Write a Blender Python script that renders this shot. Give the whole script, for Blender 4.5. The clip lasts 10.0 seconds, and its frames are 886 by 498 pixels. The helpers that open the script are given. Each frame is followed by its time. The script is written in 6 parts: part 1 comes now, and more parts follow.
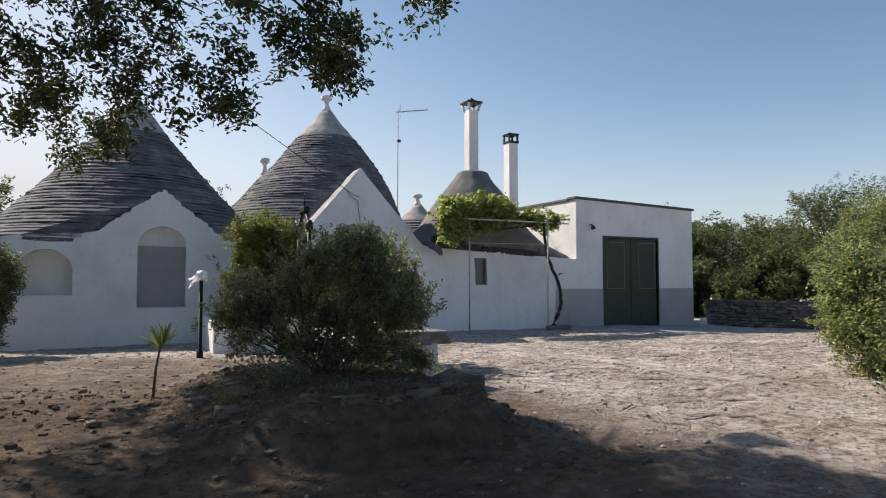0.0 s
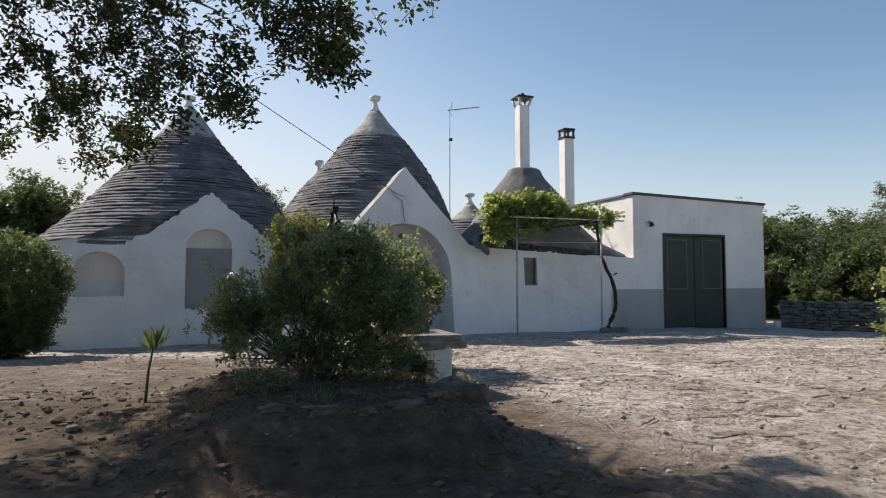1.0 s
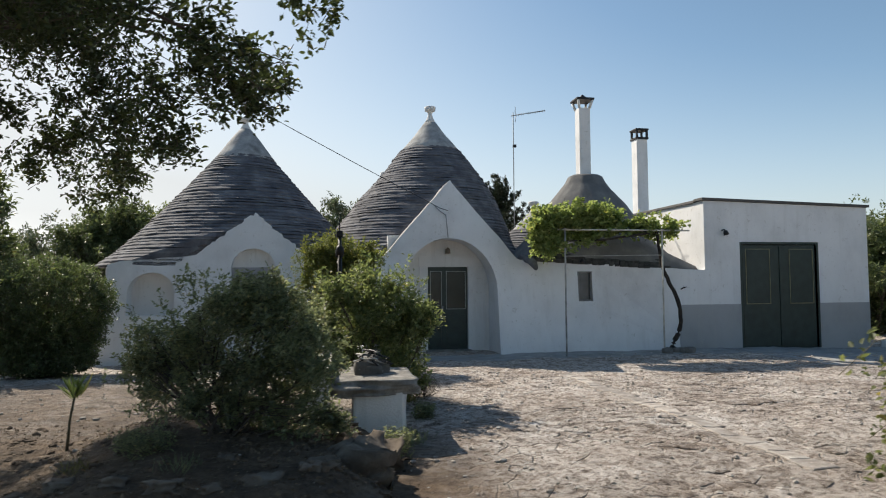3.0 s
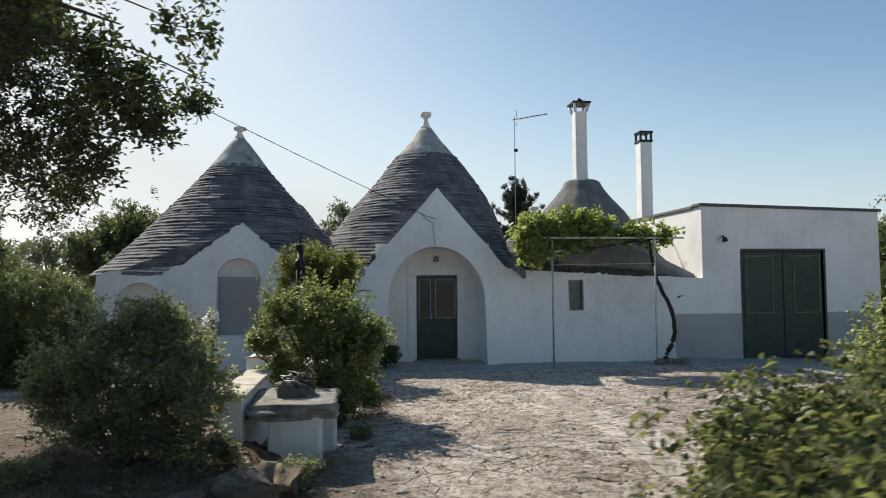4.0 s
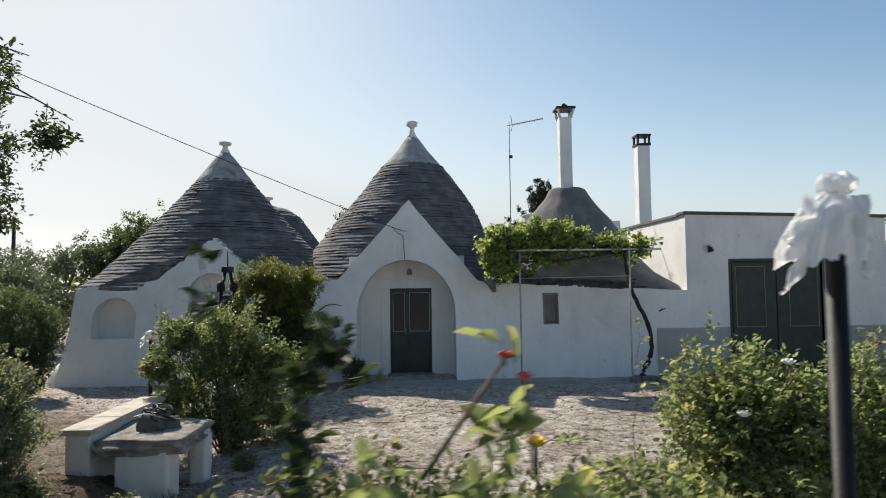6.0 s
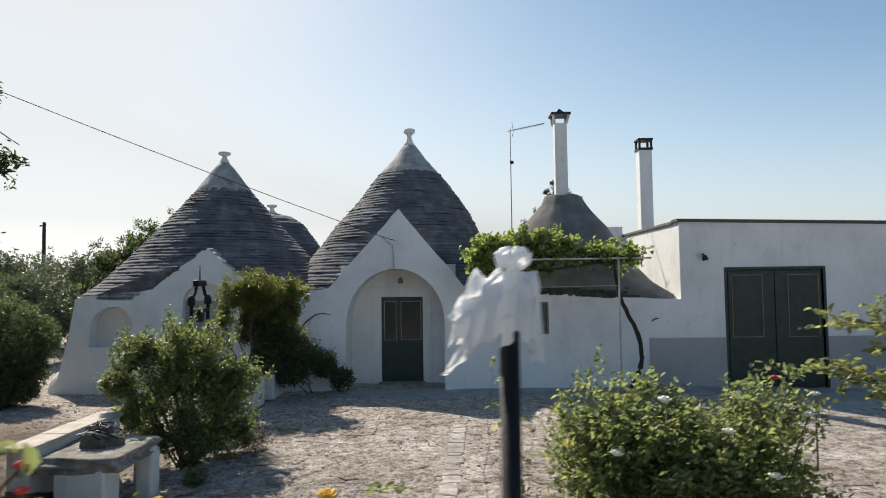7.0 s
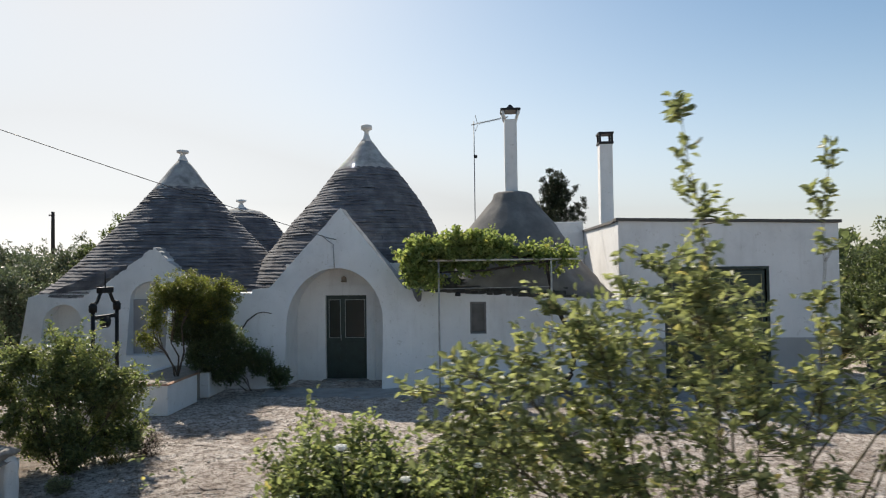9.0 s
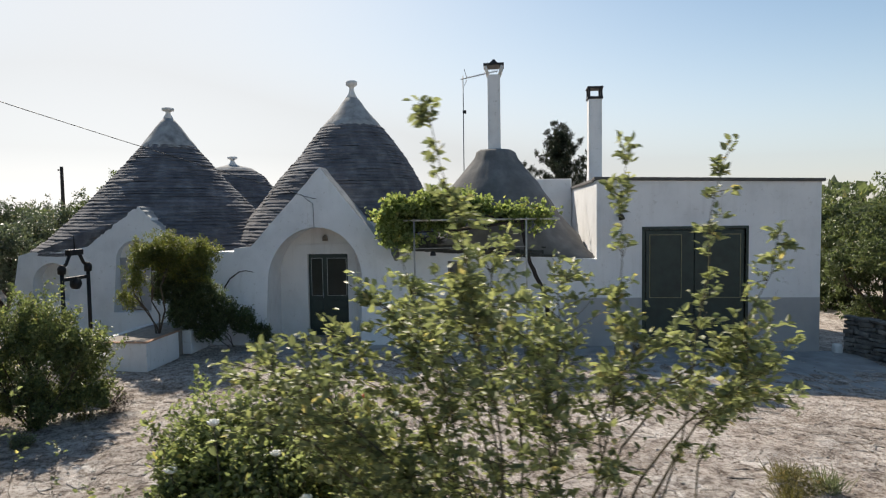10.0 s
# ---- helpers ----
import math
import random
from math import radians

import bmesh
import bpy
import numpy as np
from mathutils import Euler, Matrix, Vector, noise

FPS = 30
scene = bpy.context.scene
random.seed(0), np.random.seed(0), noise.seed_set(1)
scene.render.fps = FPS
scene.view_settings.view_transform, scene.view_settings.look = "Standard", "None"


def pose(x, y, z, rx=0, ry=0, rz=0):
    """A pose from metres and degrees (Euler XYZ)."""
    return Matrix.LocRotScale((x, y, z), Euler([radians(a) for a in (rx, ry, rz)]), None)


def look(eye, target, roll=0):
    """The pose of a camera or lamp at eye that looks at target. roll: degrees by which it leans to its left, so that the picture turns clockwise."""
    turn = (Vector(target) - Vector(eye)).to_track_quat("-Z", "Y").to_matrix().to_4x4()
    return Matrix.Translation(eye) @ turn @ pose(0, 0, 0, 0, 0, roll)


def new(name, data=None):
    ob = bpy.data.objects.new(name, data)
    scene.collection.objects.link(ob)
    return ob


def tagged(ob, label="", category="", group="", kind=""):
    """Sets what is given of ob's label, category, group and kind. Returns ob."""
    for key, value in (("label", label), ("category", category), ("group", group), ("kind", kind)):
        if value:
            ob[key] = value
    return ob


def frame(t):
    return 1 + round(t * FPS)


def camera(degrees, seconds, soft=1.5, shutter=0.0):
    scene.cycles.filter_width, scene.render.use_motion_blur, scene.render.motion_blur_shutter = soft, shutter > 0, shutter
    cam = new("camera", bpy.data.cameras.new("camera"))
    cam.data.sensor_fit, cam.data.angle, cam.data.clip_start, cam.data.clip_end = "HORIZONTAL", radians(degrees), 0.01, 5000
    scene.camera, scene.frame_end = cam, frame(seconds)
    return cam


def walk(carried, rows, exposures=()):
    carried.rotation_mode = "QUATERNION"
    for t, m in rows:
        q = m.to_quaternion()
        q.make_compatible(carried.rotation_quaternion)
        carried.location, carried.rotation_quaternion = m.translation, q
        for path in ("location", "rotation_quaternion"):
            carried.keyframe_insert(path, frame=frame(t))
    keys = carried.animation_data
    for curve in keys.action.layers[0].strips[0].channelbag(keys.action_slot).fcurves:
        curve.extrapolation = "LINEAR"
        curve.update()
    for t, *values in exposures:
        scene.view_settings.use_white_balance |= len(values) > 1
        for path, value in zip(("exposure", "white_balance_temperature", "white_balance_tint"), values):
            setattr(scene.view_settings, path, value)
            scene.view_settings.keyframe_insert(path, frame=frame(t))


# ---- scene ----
cam = camera(70.9, 10.0, 1.05, 0.45)
METRES, EYE, TILT, LEAN, TURN = 10.0, 1.4, 0.0, 0.0, -27.0
ROWS = [
    (0.0, 0.0, 0.0, 0.0, -0.0, 2.81, -0.08),
    (0.5, 0.0311, 0.0191, -0.0004, 3.06, 2.84, 0.02),
    (1.0, 0.0621, 0.0427, 0.0005, 6.54, 2.84, 0.1),
    (1.5, 0.0903, 0.0629, 0.0094, 9.31, 2.81, 0.16),
    (2.0, 0.129, 0.0829, 0.02, 12.35, 2.86, 0.26),
    (2.5, 0.1688, 0.1011, 0.0298, 14.76, 2.87, 0.33),
    (4.0, 0.3229, 0.1743, 0.0623, 20.01, 2.85, 0.43),
    (4.5, 0.3728, 0.2024, 0.0705, 21.15, 2.87, 0.47),
    (5.0, 0.4231, 0.2289, 0.0788, 22.34, 2.81, 0.57),
    (5.5, 0.4631, 0.2499, 0.0858, 23.58, 2.81, 0.65),
    (7.0, 0.5949, 0.3196, 0.114, 27.99, 2.9, 0.79),
    (7.5, 0.6385, 0.3418, 0.1246, 28.86, 2.87, 0.8),
    (8.0, 0.6878, 0.3669, 0.1333, 29.7, 2.82, 0.84),
    (8.5, 0.7332, 0.3926, 0.1401, 30.09, 2.76, 0.79),
    (9.0, 0.7826, 0.4215, 0.1519, 30.54, 1.32, 0.77),
    (9.5, 0.824, 0.4443, 0.1621, 31.13, -0.72, 0.79),
    (10.0, 0.8639, 0.4683, 0.1695, 32.13, -3.13, 0.82),
]
EXPOSURES = [(0.0, 0.46, 6800, 15), (2.5, 0.48, 6800, 11), (4.0, 0.48, 6800, 8), (10.0, 0.48, 6800, 11)]
walk(cam, [(t, pose(0, 0, EYE, TILT, LEAN, TURN) @ pose(METRES * x, METRES * y, METRES * z, 90 + pitch, roll, yaw)) for t, x, y, z, yaw, pitch, roll in ROWS], EXPOSURES)

# ---- sky and sun ----
SUN_DIR = Vector((-0.62, 0.94, 1.0)).normalized()
ELEV = math.asin(SUN_DIR.z)
world = bpy.data.worlds.new("sky")
scene.world = world
world.use_nodes = True
wn = world.node_tree.nodes
sky = wn.new("ShaderNodeTexSky")
sky.sky_type = "NISHITA"
sky.sun_disc = False
sky.sun_elevation = ELEV
sky.sun_rotation = math.atan2(SUN_DIR.x, SUN_DIR.y)
sky.altitude = 300
sky.air_density, sky.dust_density, sky.ozone_density = 1.0, 0.9, 0.8
wn["Background"].inputs[1].default_value = 0.104
hazy = wn.new("ShaderNodeHueSaturation")
# haze: the brighter the sky, the paler it is
for socket, lo, hi in (("Hue", 0.492, 0.478), ("Saturation", 1.36, 0.22), ("Value", 1.15, 0.62)):
    pale = wn.new("ShaderNodeMapRange")
    for key, value in (("From Min", 3.0), ("From Max", 8.0), ("To Min", lo), ("To Max", hi)):
        pale.inputs[key].default_value = value
    world.node_tree.links.new(sky.outputs[0], pale.inputs["Value"])
    world.node_tree.links.new(pale.outputs[0], hazy.inputs[socket])
world.node_tree.links.new(sky.outputs[0], hazy.inputs["Color"])
# thin blue-white haze over the whole sky
level = wn.new("ShaderNodeRGBToBW")
veil, thin = wn.new("ShaderNodeMix"), wn.new("ShaderNodeMix")
for n, mode, f in ((veil, "MULTIPLY", 1.0), (thin, "MIX", 0.42)):
    n.data_type, n.blend_type = "RGBA", mode
    n.inputs[0].default_value = f
veil.inputs[7].default_value = (0.86, 0.985, 1.15, 1)
clear = wn.new("ShaderNodeMapRange")
for key, value in (("From Min", 3.0), ("From Max", 8.0), ("To Min", 0.42), ("To Max", 0.22)):
    clear.inputs[key].default_value = value
world.node_tree.links.new(sky.outputs[0], clear.inputs["Value"])
world.node_tree.links.new(clear.outputs[0], thin.inputs[0])
world.node_tree.links.new(hazy.outputs[0], level.inputs[0])
world.node_tree.links.new(level.outputs[0], veil.inputs[6])
world.node_tree.links.new(hazy.outputs[0], thin.inputs[6])
world.node_tree.links.new(veil.outputs[2], thin.inputs[7])
world.node_tree.links.new(thin.outputs[2], wn["Background"].inputs[0])
sun = new("sun", bpy.data.lights.new("sun", "SUN"))
sun.data.energy, sun.data.angle, sun.data.color = 4.5, radians(0.55), (1.0, 0.93, 0.82)
sun.matrix_world = look(SUN_DIR * 60, (0, 0, 0))


# ---- materials ----
def nodes_of(name):
    m = bpy.data.materials.new(name)
    m.use_nodes = True
    return m, m.node_tree, m.node_tree.nodes["Principled BSDF"]


def add(tree, kind, **values):
    n = tree.nodes.new(kind)
    for key, value in values.items():
        n.inputs[key.replace("_", " ")].default_value = value
    return n


def noise_at(tree, scale, detail=4.0, rough=0.55, stretch=(1, 1, 1), distortion=0.0, local=False):
    co = tree.nodes.new("ShaderNodeTexCoord")
    mp = tree.nodes.new("ShaderNodeMapping")
    mp.inputs["Scale"].default_value = stretch
    tree.links.new(co.outputs["Object"], mp.inputs["Vector"])
    if not local:
        geo = tree.nodes.new("ShaderNodeNewGeometry")
        tree.links.new(geo.outputs["Position"], mp.inputs["Vector"])
    n = add(tree, "ShaderNodeTexNoise", Scale=scale, Detail=detail, Roughness=rough, Distortion=distortion)
    tree.links.new(mp.outputs[0], n.inputs["Vector"])
    return n.outputs["Fac"]


def ramp(tree, fac, stops):
    r = tree.nodes.new("ShaderNodeValToRGB")
    els = r.color_ramp.elements
    while len(els) < len(stops):
        els.new(0.5)
    for e, (p, c) in zip(els, stops):
        e.position = p
        e.color = (*c, 1) if len(c) == 3 else c
    tree.links.new(fac, r.inputs[0])
    return r.outputs[0]


def mixed(tree, fac, a, b, mode="MIX"):
    m = tree.nodes.new("ShaderNodeMix")
    m.data_type, m.blend_type = "RGBA", mode
    for sock, v in ((m.inputs[0], fac), (m.inputs[6], a), (m.inputs[7], b)):
        if isinstance(v, (int, float)):
            sock.default_value = v
        elif isinstance(v, tuple):
            sock.default_value = (*v, 1)
        else:
            tree.links.new(v, sock)
    return m.outputs[2]


def bumped(tree, bsdf, height, strength, distance):
    b = tree.nodes.new("ShaderNodeBump")
    b.inputs["Strength"].default_value, b.inputs["Distance"].default_value = strength, distance
    tree.links.new(height, b.inputs["Height"])
    tree.links.new(b.outputs[0], bsdf.inputs["Normal"])


def grey(v):
    return (v, v, v)


def plain(name, color, rough=0.7, metal=0.0, vary=0.25, scale=9.0, bump=0.3):
    m, tr, b = nodes_of(name)
    n = noise_at(tr, scale, 5)
    dark = tuple(c * (1 - vary) for c in color)
    light = tuple(min(1, c * (1 + vary)) for c in color)
    tr.links.new(ramp(tr, n, [(0.3, dark), (0.7, light)]), b.inputs["Base Color"])
    b.inputs["Roughness"].default_value, b.inputs["Metallic"].default_value = rough, metal
    bumped(tr, b, noise_at(tr, scale * 6, 4), bump, 0.004)
    return m


def plaster(name, color=(0.80, 0.80, 0.80), dirt=0.22):
    """Lime-washed wall: patches, runs and a rough coat."""
    m, tr, b = nodes_of(name)
    patch = ramp(tr, noise_at(tr, 0.9, 7, 0.62, (1, 1, 0.8)), [(0.32, tuple(c * 0.80 for c in color)), (0.5, tuple(c * 0.94 for c in color)), (0.66, color)])
    runs = ramp(tr, noise_at(tr, 5.0, 5, 0.6, (1, 1, 0.12)), [(0.55, grey(0)), (0.75, grey(dirt))])
    stained = mixed(tr, runs, patch, (0.47, 0.46, 0.42))
    spots = ramp(tr, noise_at(tr, 9, 6, 0.72), [(0.60, grey(0)), (0.70, grey(0.55))])
    stained = mixed(tr, spots, stained, (0.42, 0.40, 0.36))
    flakes = ramp(tr, noise_at(tr, 2.2, 8, 0.7, distortion=0.6), [(0.66, grey(0)), (0.69, grey(0.5))])
    tr.links.new(mixed(tr, flakes, stained, (0.50, 0.485, 0.45)), b.inputs["Base Color"])
    b.inputs["Roughness"].default_value = 0.9
    h = mixed(tr, 0.35, noise_at(tr, 3.5, 3), noise_at(tr, 45, 4))
    bumped(tr, b, h, 0.55, 0.03)
    return m


def stone_mat(name, dark, mid, light, scale=4.0, rnd=0.35):
    """Weathered stone with lichen; each piece takes its own tone."""
    m, tr, b = nodes_of(name)
    base = ramp(tr, noise_at(tr, scale, 7, 0.65), [(0.3, dark), (0.5, mid), (0.72, light)])
    info = tr.nodes.new("ShaderNodeObjectInfo")
    geo = tr.nodes.new("ShaderNodeNewGeometry")
    both = tr.nodes.new("ShaderNodeMath")
    both.operation = "ADD"
    tr.links.new(info.outputs["Random"], both.inputs[0])
    tr.links.new(geo.outputs["Random Per Island"], both.inputs[1])
    wrap = tr.nodes.new("ShaderNodeMath")
    wrap.operation = "FRACT"
    tr.links.new(both.outputs[0], wrap.inputs[0])
    tone = ramp(tr, wrap.outputs[0], [(0, grey(1 - rnd)), (1, grey(1.0))])
    tr.links.new(mixed(tr, 1.0, base, tone, "MULTIPLY"), b.inputs["Base Color"])
    b.inputs["Roughness"].default_value = 0.92
    bumped(tr, b, noise_at(tr, scale * 9, 6, 0.65), 0.6, 0.015)
    return m


def leaf_mat(name, dark, light, through_amount=0.45, gloss=0.35):
    """Leaves that let some light through; each leaf takes its own green."""
    m = bpy.data.materials.new(name)
    m.use_nodes = True
    tr = m.node_tree
    b = tr.nodes["Principled BSDF"]
    geo = tr.nodes.new("ShaderNodeNewGeometry")
    mid = tuple((a + c) / 2 for a, c in zip(dark, light))
    col = ramp(tr, geo.outputs["Random Per Island"], [(0.0, dark), (0.55, mid), (0.95, light), (1.0, (light[0] * 1.5, light[1] * 1.15, light[2]))])
    patch = ramp(tr, noise_at(tr, 2.2, 3), [(0.35, grey(0.75)), (0.65, grey(1.0))])
    col = mixed(tr, 1.0, col, patch, "MULTIPLY")
    tr.links.new(col, b.inputs["Base Color"])
    b.inputs["Roughness"].default_value = 0.45
    b.inputs["Specular IOR Level"].default_value = gloss
    t = tr.nodes.new("ShaderNodeBsdfTranslucent")
    bright = mixed(tr, 1.0, col, (1.0, 1.0, 0.72), "MULTIPLY")
    gain = tr.nodes.new("ShaderNodeHueSaturation")
    gain.inputs["Value"].default_value = 1.7
    tr.links.new(bright, gain.inputs["Color"])
    tr.links.new(gain.outputs[0], t.inputs["Color"])
    mx = tr.nodes.new("ShaderNodeMixShader")
    mx.inputs[0].default_value = through_amount
    tr.links.new(b.outputs[0], mx.inputs[1])
    tr.links.new(t.outputs[0], mx.inputs[2])
    tr.links.new(mx.outputs[0], tr.nodes["Material Output"].inputs["Surface"])
    return m


def yard_stone(tr, grain):
    """Blotchy pale stone with dark pits and worn bright edges."""
    base = ramp(tr, grain, [(0.36, (0.22, 0.18, 0.155)), (0.45, (0.50, 0.44, 0.395)), (0.53, (0.68, 0.62, 0.575)), (0.63, (0.84, 0.80, 0.76))])
    wide = ramp(tr, noise_at(tr, 0.8, 5, 0.6), [(0.35, (0.74, 0.69, 0.65)), (0.65, grey(1.0))])
    pits = ramp(tr, noise_at(tr, 17, 6, 0.72), [(0.42, (0.45, 0.41, 0.37)), (0.49, grey(1.0))])
    return mixed(tr, 1.0, mixed(tr, 1.0, base, wide, "MULTIPLY"), pits, "MULTIPLY")


def ground_mat():
    """Worn stone and cement yard, red soil on the left, thin cracks and loose grit."""
    m, tr, b = nodes_of("yard_ground")
    geo = tr.nodes.new("ShaderNodeNewGeometry")
    grain = noise_at(tr, 5.0, 12, 0.74)
    stone = yard_stone(tr, grain)
    soil = ramp(tr, noise_at(tr, 6.5, 10, 0.72), [(0.3, (0.045, 0.028, 0.018)), (0.46, (0.11, 0.073, 0.045)), (0.6, (0.17, 0.117, 0.075)), (0.76, (0.32, 0.245, 0.18))])
    trod = ramp(tr, noise_at(tr, 1.5, 7, 0.68, (0.7, 1.7, 1.0), 0.6), [(0.38, grey(0.6)), (0.5, grey(0.98)), (0.62, grey(1.15))])
    soil = mixed(tr, 1.0, soil, trod, "MULTIPLY")
    split = tr.nodes.new("ShaderNodeSeparateXYZ")
    tr.links.new(geo.outputs["Position"], split.inputs[0])

    def edge(out, lo, hi, wob):
        s = tr.nodes.new("ShaderNodeMath")
        s.operation = "MULTIPLY_ADD"
        tr.links.new(noise_at(tr, 0.7, 5), s.inputs[0])
        s.inputs[1].default_value = wob
        tr.links.new(out, s.inputs[2])
        r = tr.nodes.new("ShaderNodeMapRange")
        r.inputs["From Min"].default_value, r.inputs["From Max"].default_value = lo + wob / 2, hi + wob / 2
        tr.links.new(s.outputs[0], r.inputs[0])
        return r.outputs[0]

    bed_x = edge(split.outputs["X"], 4.4, 2.8, 2.4)
    bed_y = edge(split.outputs["Y"], 7.5, 6.5, 2.0)
    both = tr.nodes.new("ShaderNodeMath")
    both.operation = "MULTIPLY"
    tr.links.new(bed_x, both.inputs[0])
    tr.links.new(bed_y, both.inputs[1])
    patches = ramp(tr, noise_at(tr, 0.55, 6, 0.6), [(0.57, grey(0)), (0.72, grey(0.45))])
    amount = tr.nodes.new("ShaderNodeMath")
    amount.operation = "MAXIMUM"
    far_x = edge(split.outputs["X"], 3.8, 1.6, 4.0)
    far_y = edge(split.outputs["Y"], 11.8, 10.2, 1.4)
    strewn = ramp(tr, noise_at(tr, 1.6, 6, 0.65), [(0.33, grey(0.5)), (0.6, grey(0.92))])
    worn = tr.nodes.new("ShaderNodeMath")
    worn.operation = "MULTIPLY"
    tr.links.new(far_x, worn.inputs[0])
    tr.links.new(far_y, worn.inputs[1])
    soft = tr.nodes.new("ShaderNodeMath")
    soft.operation = "MULTIPLY"
    tr.links.new(worn.outputs[0], soft.inputs[0])
    tr.links.new(strewn, soft.inputs[1])
    wide = tr.nodes.new("ShaderNodeMath")
    wide.operation = "MAXIMUM"
    tr.links.new(both.outputs[0], wide.inputs[0])
    tr.links.new(soft.outputs[0], wide.inputs[1])
    tr.links.new(wide.outputs[0], amount.inputs[0])
    tr.links.new(patches, amount.inputs[1])
    col = mixed(tr, amount.outputs[0], stone, soil)
    vec = tr.nodes.new("ShaderNodeMapping")
    vec.inputs["Scale"].default_value = (1, 1, 0)
    wob = add(tr, "ShaderNodeTexNoise", Scale=2.5, Detail=5)
    tr.links.new(geo.outputs["Position"], wob.inputs["Vector"])
    sh = mixed(tr, 0.22, geo.outputs["Position"], wob.outputs["Color"], "ADD")
    tr.links.new(sh, vec.inputs["Vector"])
    vor = add(tr, "ShaderNodeTexVoronoi", Scale=3.4)
    vor.feature = "DISTANCE_TO_EDGE"
    tr.links.new(vec.outputs[0], vor.inputs["Vector"])
    crack = ramp(tr, vor.outputs["Distance"], [(0.0, grey(0.8)), (0.034, grey(0))])
    keep = ramp(tr, noise_at(tr, 0.9, 3), [(0.45, grey(0)), (0.6, grey(1))])
    crack = mixed(tr, 1.0, crack, keep, "MULTIPLY")
    bare = tr.nodes.new("ShaderNodeMath")
    bare.operation = "SUBTRACT"
    bare.inputs[0].default_value = 1.0
    tr.links.new(amount.outputs[0], bare.inputs[1])
    crack = mixed(tr, 1.0, crack, bare.outputs[0], "MULTIPLY")
    col = mixed(tr, crack, col, (0.10, 0.075, 0.055))
    grit = ramp(tr, noise_at(tr, 38, 3, 0.6), [(0.60, grey(0)), (0.70, grey(0.8))])
    grit = mixed(tr, 1.0, grit, bare.outputs[0], "MULTIPLY")
    col = mixed(tr, grit, col, (0.60, 0.57, 0.53))
    tr.links.new(col, b.inputs["Base Color"])
    b.inputs["Roughness"].default_value = 0.95
    h = mixed(tr, 0.35, grain, noise_at(tr, 26, 8, 0.75))
    h = mixed(tr, crack, h, (0, 0, 0))
    bumped(tr, b, h, 1.0, 0.12)
    return m


def film_mat(name):
    """Thin milky plastic film."""
    m, tr, b = nodes_of(name)
    b.inputs["Base Color"].default_value = (0.82, 0.83, 0.86, 1)
    b.inputs["Roughness"].default_value = 0.35
    bumped(tr, b, noise_at(tr, 40, 4), 0.5, 0.01)
    t = add(tr, "ShaderNodeBsdfTranslucent", Color=(0.85, 0.87, 0.9, 1))
    mx = tr.nodes.new("ShaderNodeMixShader")
    mx.inputs[0].default_value = 0.45
    tr.links.new(b.outputs[0], mx.inputs[1])
    tr.links.new(t.outputs[0], mx.inputs[2])
    tr.links.new(mx.outputs[0], tr.nodes["Material Output"].inputs["Surface"])
    return m


def flag_mat():
    """Worn flagstone, close in colour to the grit round it."""
    m, tr, b = nodes_of("flagstone")
    grain = noise_at(tr, 5.0, 12, 0.74)
    stone = yard_stone(tr, grain)
    geo = tr.nodes.new("ShaderNodeNewGeometry")
    info = tr.nodes.new("ShaderNodeObjectInfo")
    s = tr.nodes.new("ShaderNodeMath")
    s.operation = "ADD"
    tr.links.new(geo.outputs["Random Per Island"], s.inputs[0])
    tr.links.new(info.outputs["Random"], s.inputs[1])
    fr = tr.nodes.new("ShaderNodeMath")
    fr.operation = "FRACT"
    tr.links.new(s.outputs[0], fr.inputs[0])
    tone = ramp(tr, fr.outputs[0], [(0, (0.80, 0.78, 0.76)), (1, grey(1.0))])
    col = mixed(tr, 1.0, stone, tone, "MULTIPLY")
    tr.links.new(col, b.inputs["Base Color"])
    b.inputs["Roughness"].default_value = 0.95
    bumped(tr, b, mixed(tr, 0.5, grain, noise_at(tr, 26, 8, 0.75)), 1.0, 0.13)
    return m


WHITE = plaster("limewash")
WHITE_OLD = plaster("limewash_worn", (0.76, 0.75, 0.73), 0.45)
GREY_BAND = plaster("grey_plinth_paint", (0.40, 0.40, 0.40), 0.3)
CONE = stone_mat("cone_slabs", (0.082, 0.082, 0.094), (0.135, 0.134, 0.149), (0.245, 0.242, 0.25), 2.2, 0.30)
CAP = stone_mat("cone_cap_wash", (0.17, 0.17, 0.17), (0.33, 0.33, 0.325), (0.52, 0.515, 0.50), 2.6, 0.05)
# moss tone taken down to near-black to include the shade under the vine
MOSSY_SHADED = stone_mat("mossy_shaded_eave_stone", (0.03, 0.03, 0.028), (0.06, 0.06, 0.056), (0.12, 0.118, 0.11), 5.0, 0.3)
GREEN_PAINT = plain("dark_green_paint", (0.018, 0.034, 0.028), 0.5, 0, 0.3, 5)
DARK = plain("dark_metal", (0.02, 0.02, 0.022), 0.5, 0.4)
IRON = plain("black_iron", (0.012, 0.012, 0.013), 0.55, 0.5)
ALU = plain("dull_aluminium", (0.45, 0.46, 0.47), 0.45, 0.8)
PIPE = plain("painted_pipe", (0.33, 0.325, 0.31), 0.6, 0, 0.4, 6)
RUBBLE = stone_mat("field_stone", (0.12, 0.108, 0.092), (0.20, 0.182, 0.16), (0.32, 0.30, 0.275), 5.0)
SLAB = stone_mat("slab_stone", (0.12, 0.11, 0.10), (0.24, 0.225, 0.205), (0.44, 0.42, 0.385), 6.0)
TERRA = plain("terracotta", (0.42, 0.24, 0.15), 0.85, 0, 0.3, 7)
BARK = plain("bark", (0.085, 0.065, 0.05), 0.95, 0, 0.5, 14, 1.0)
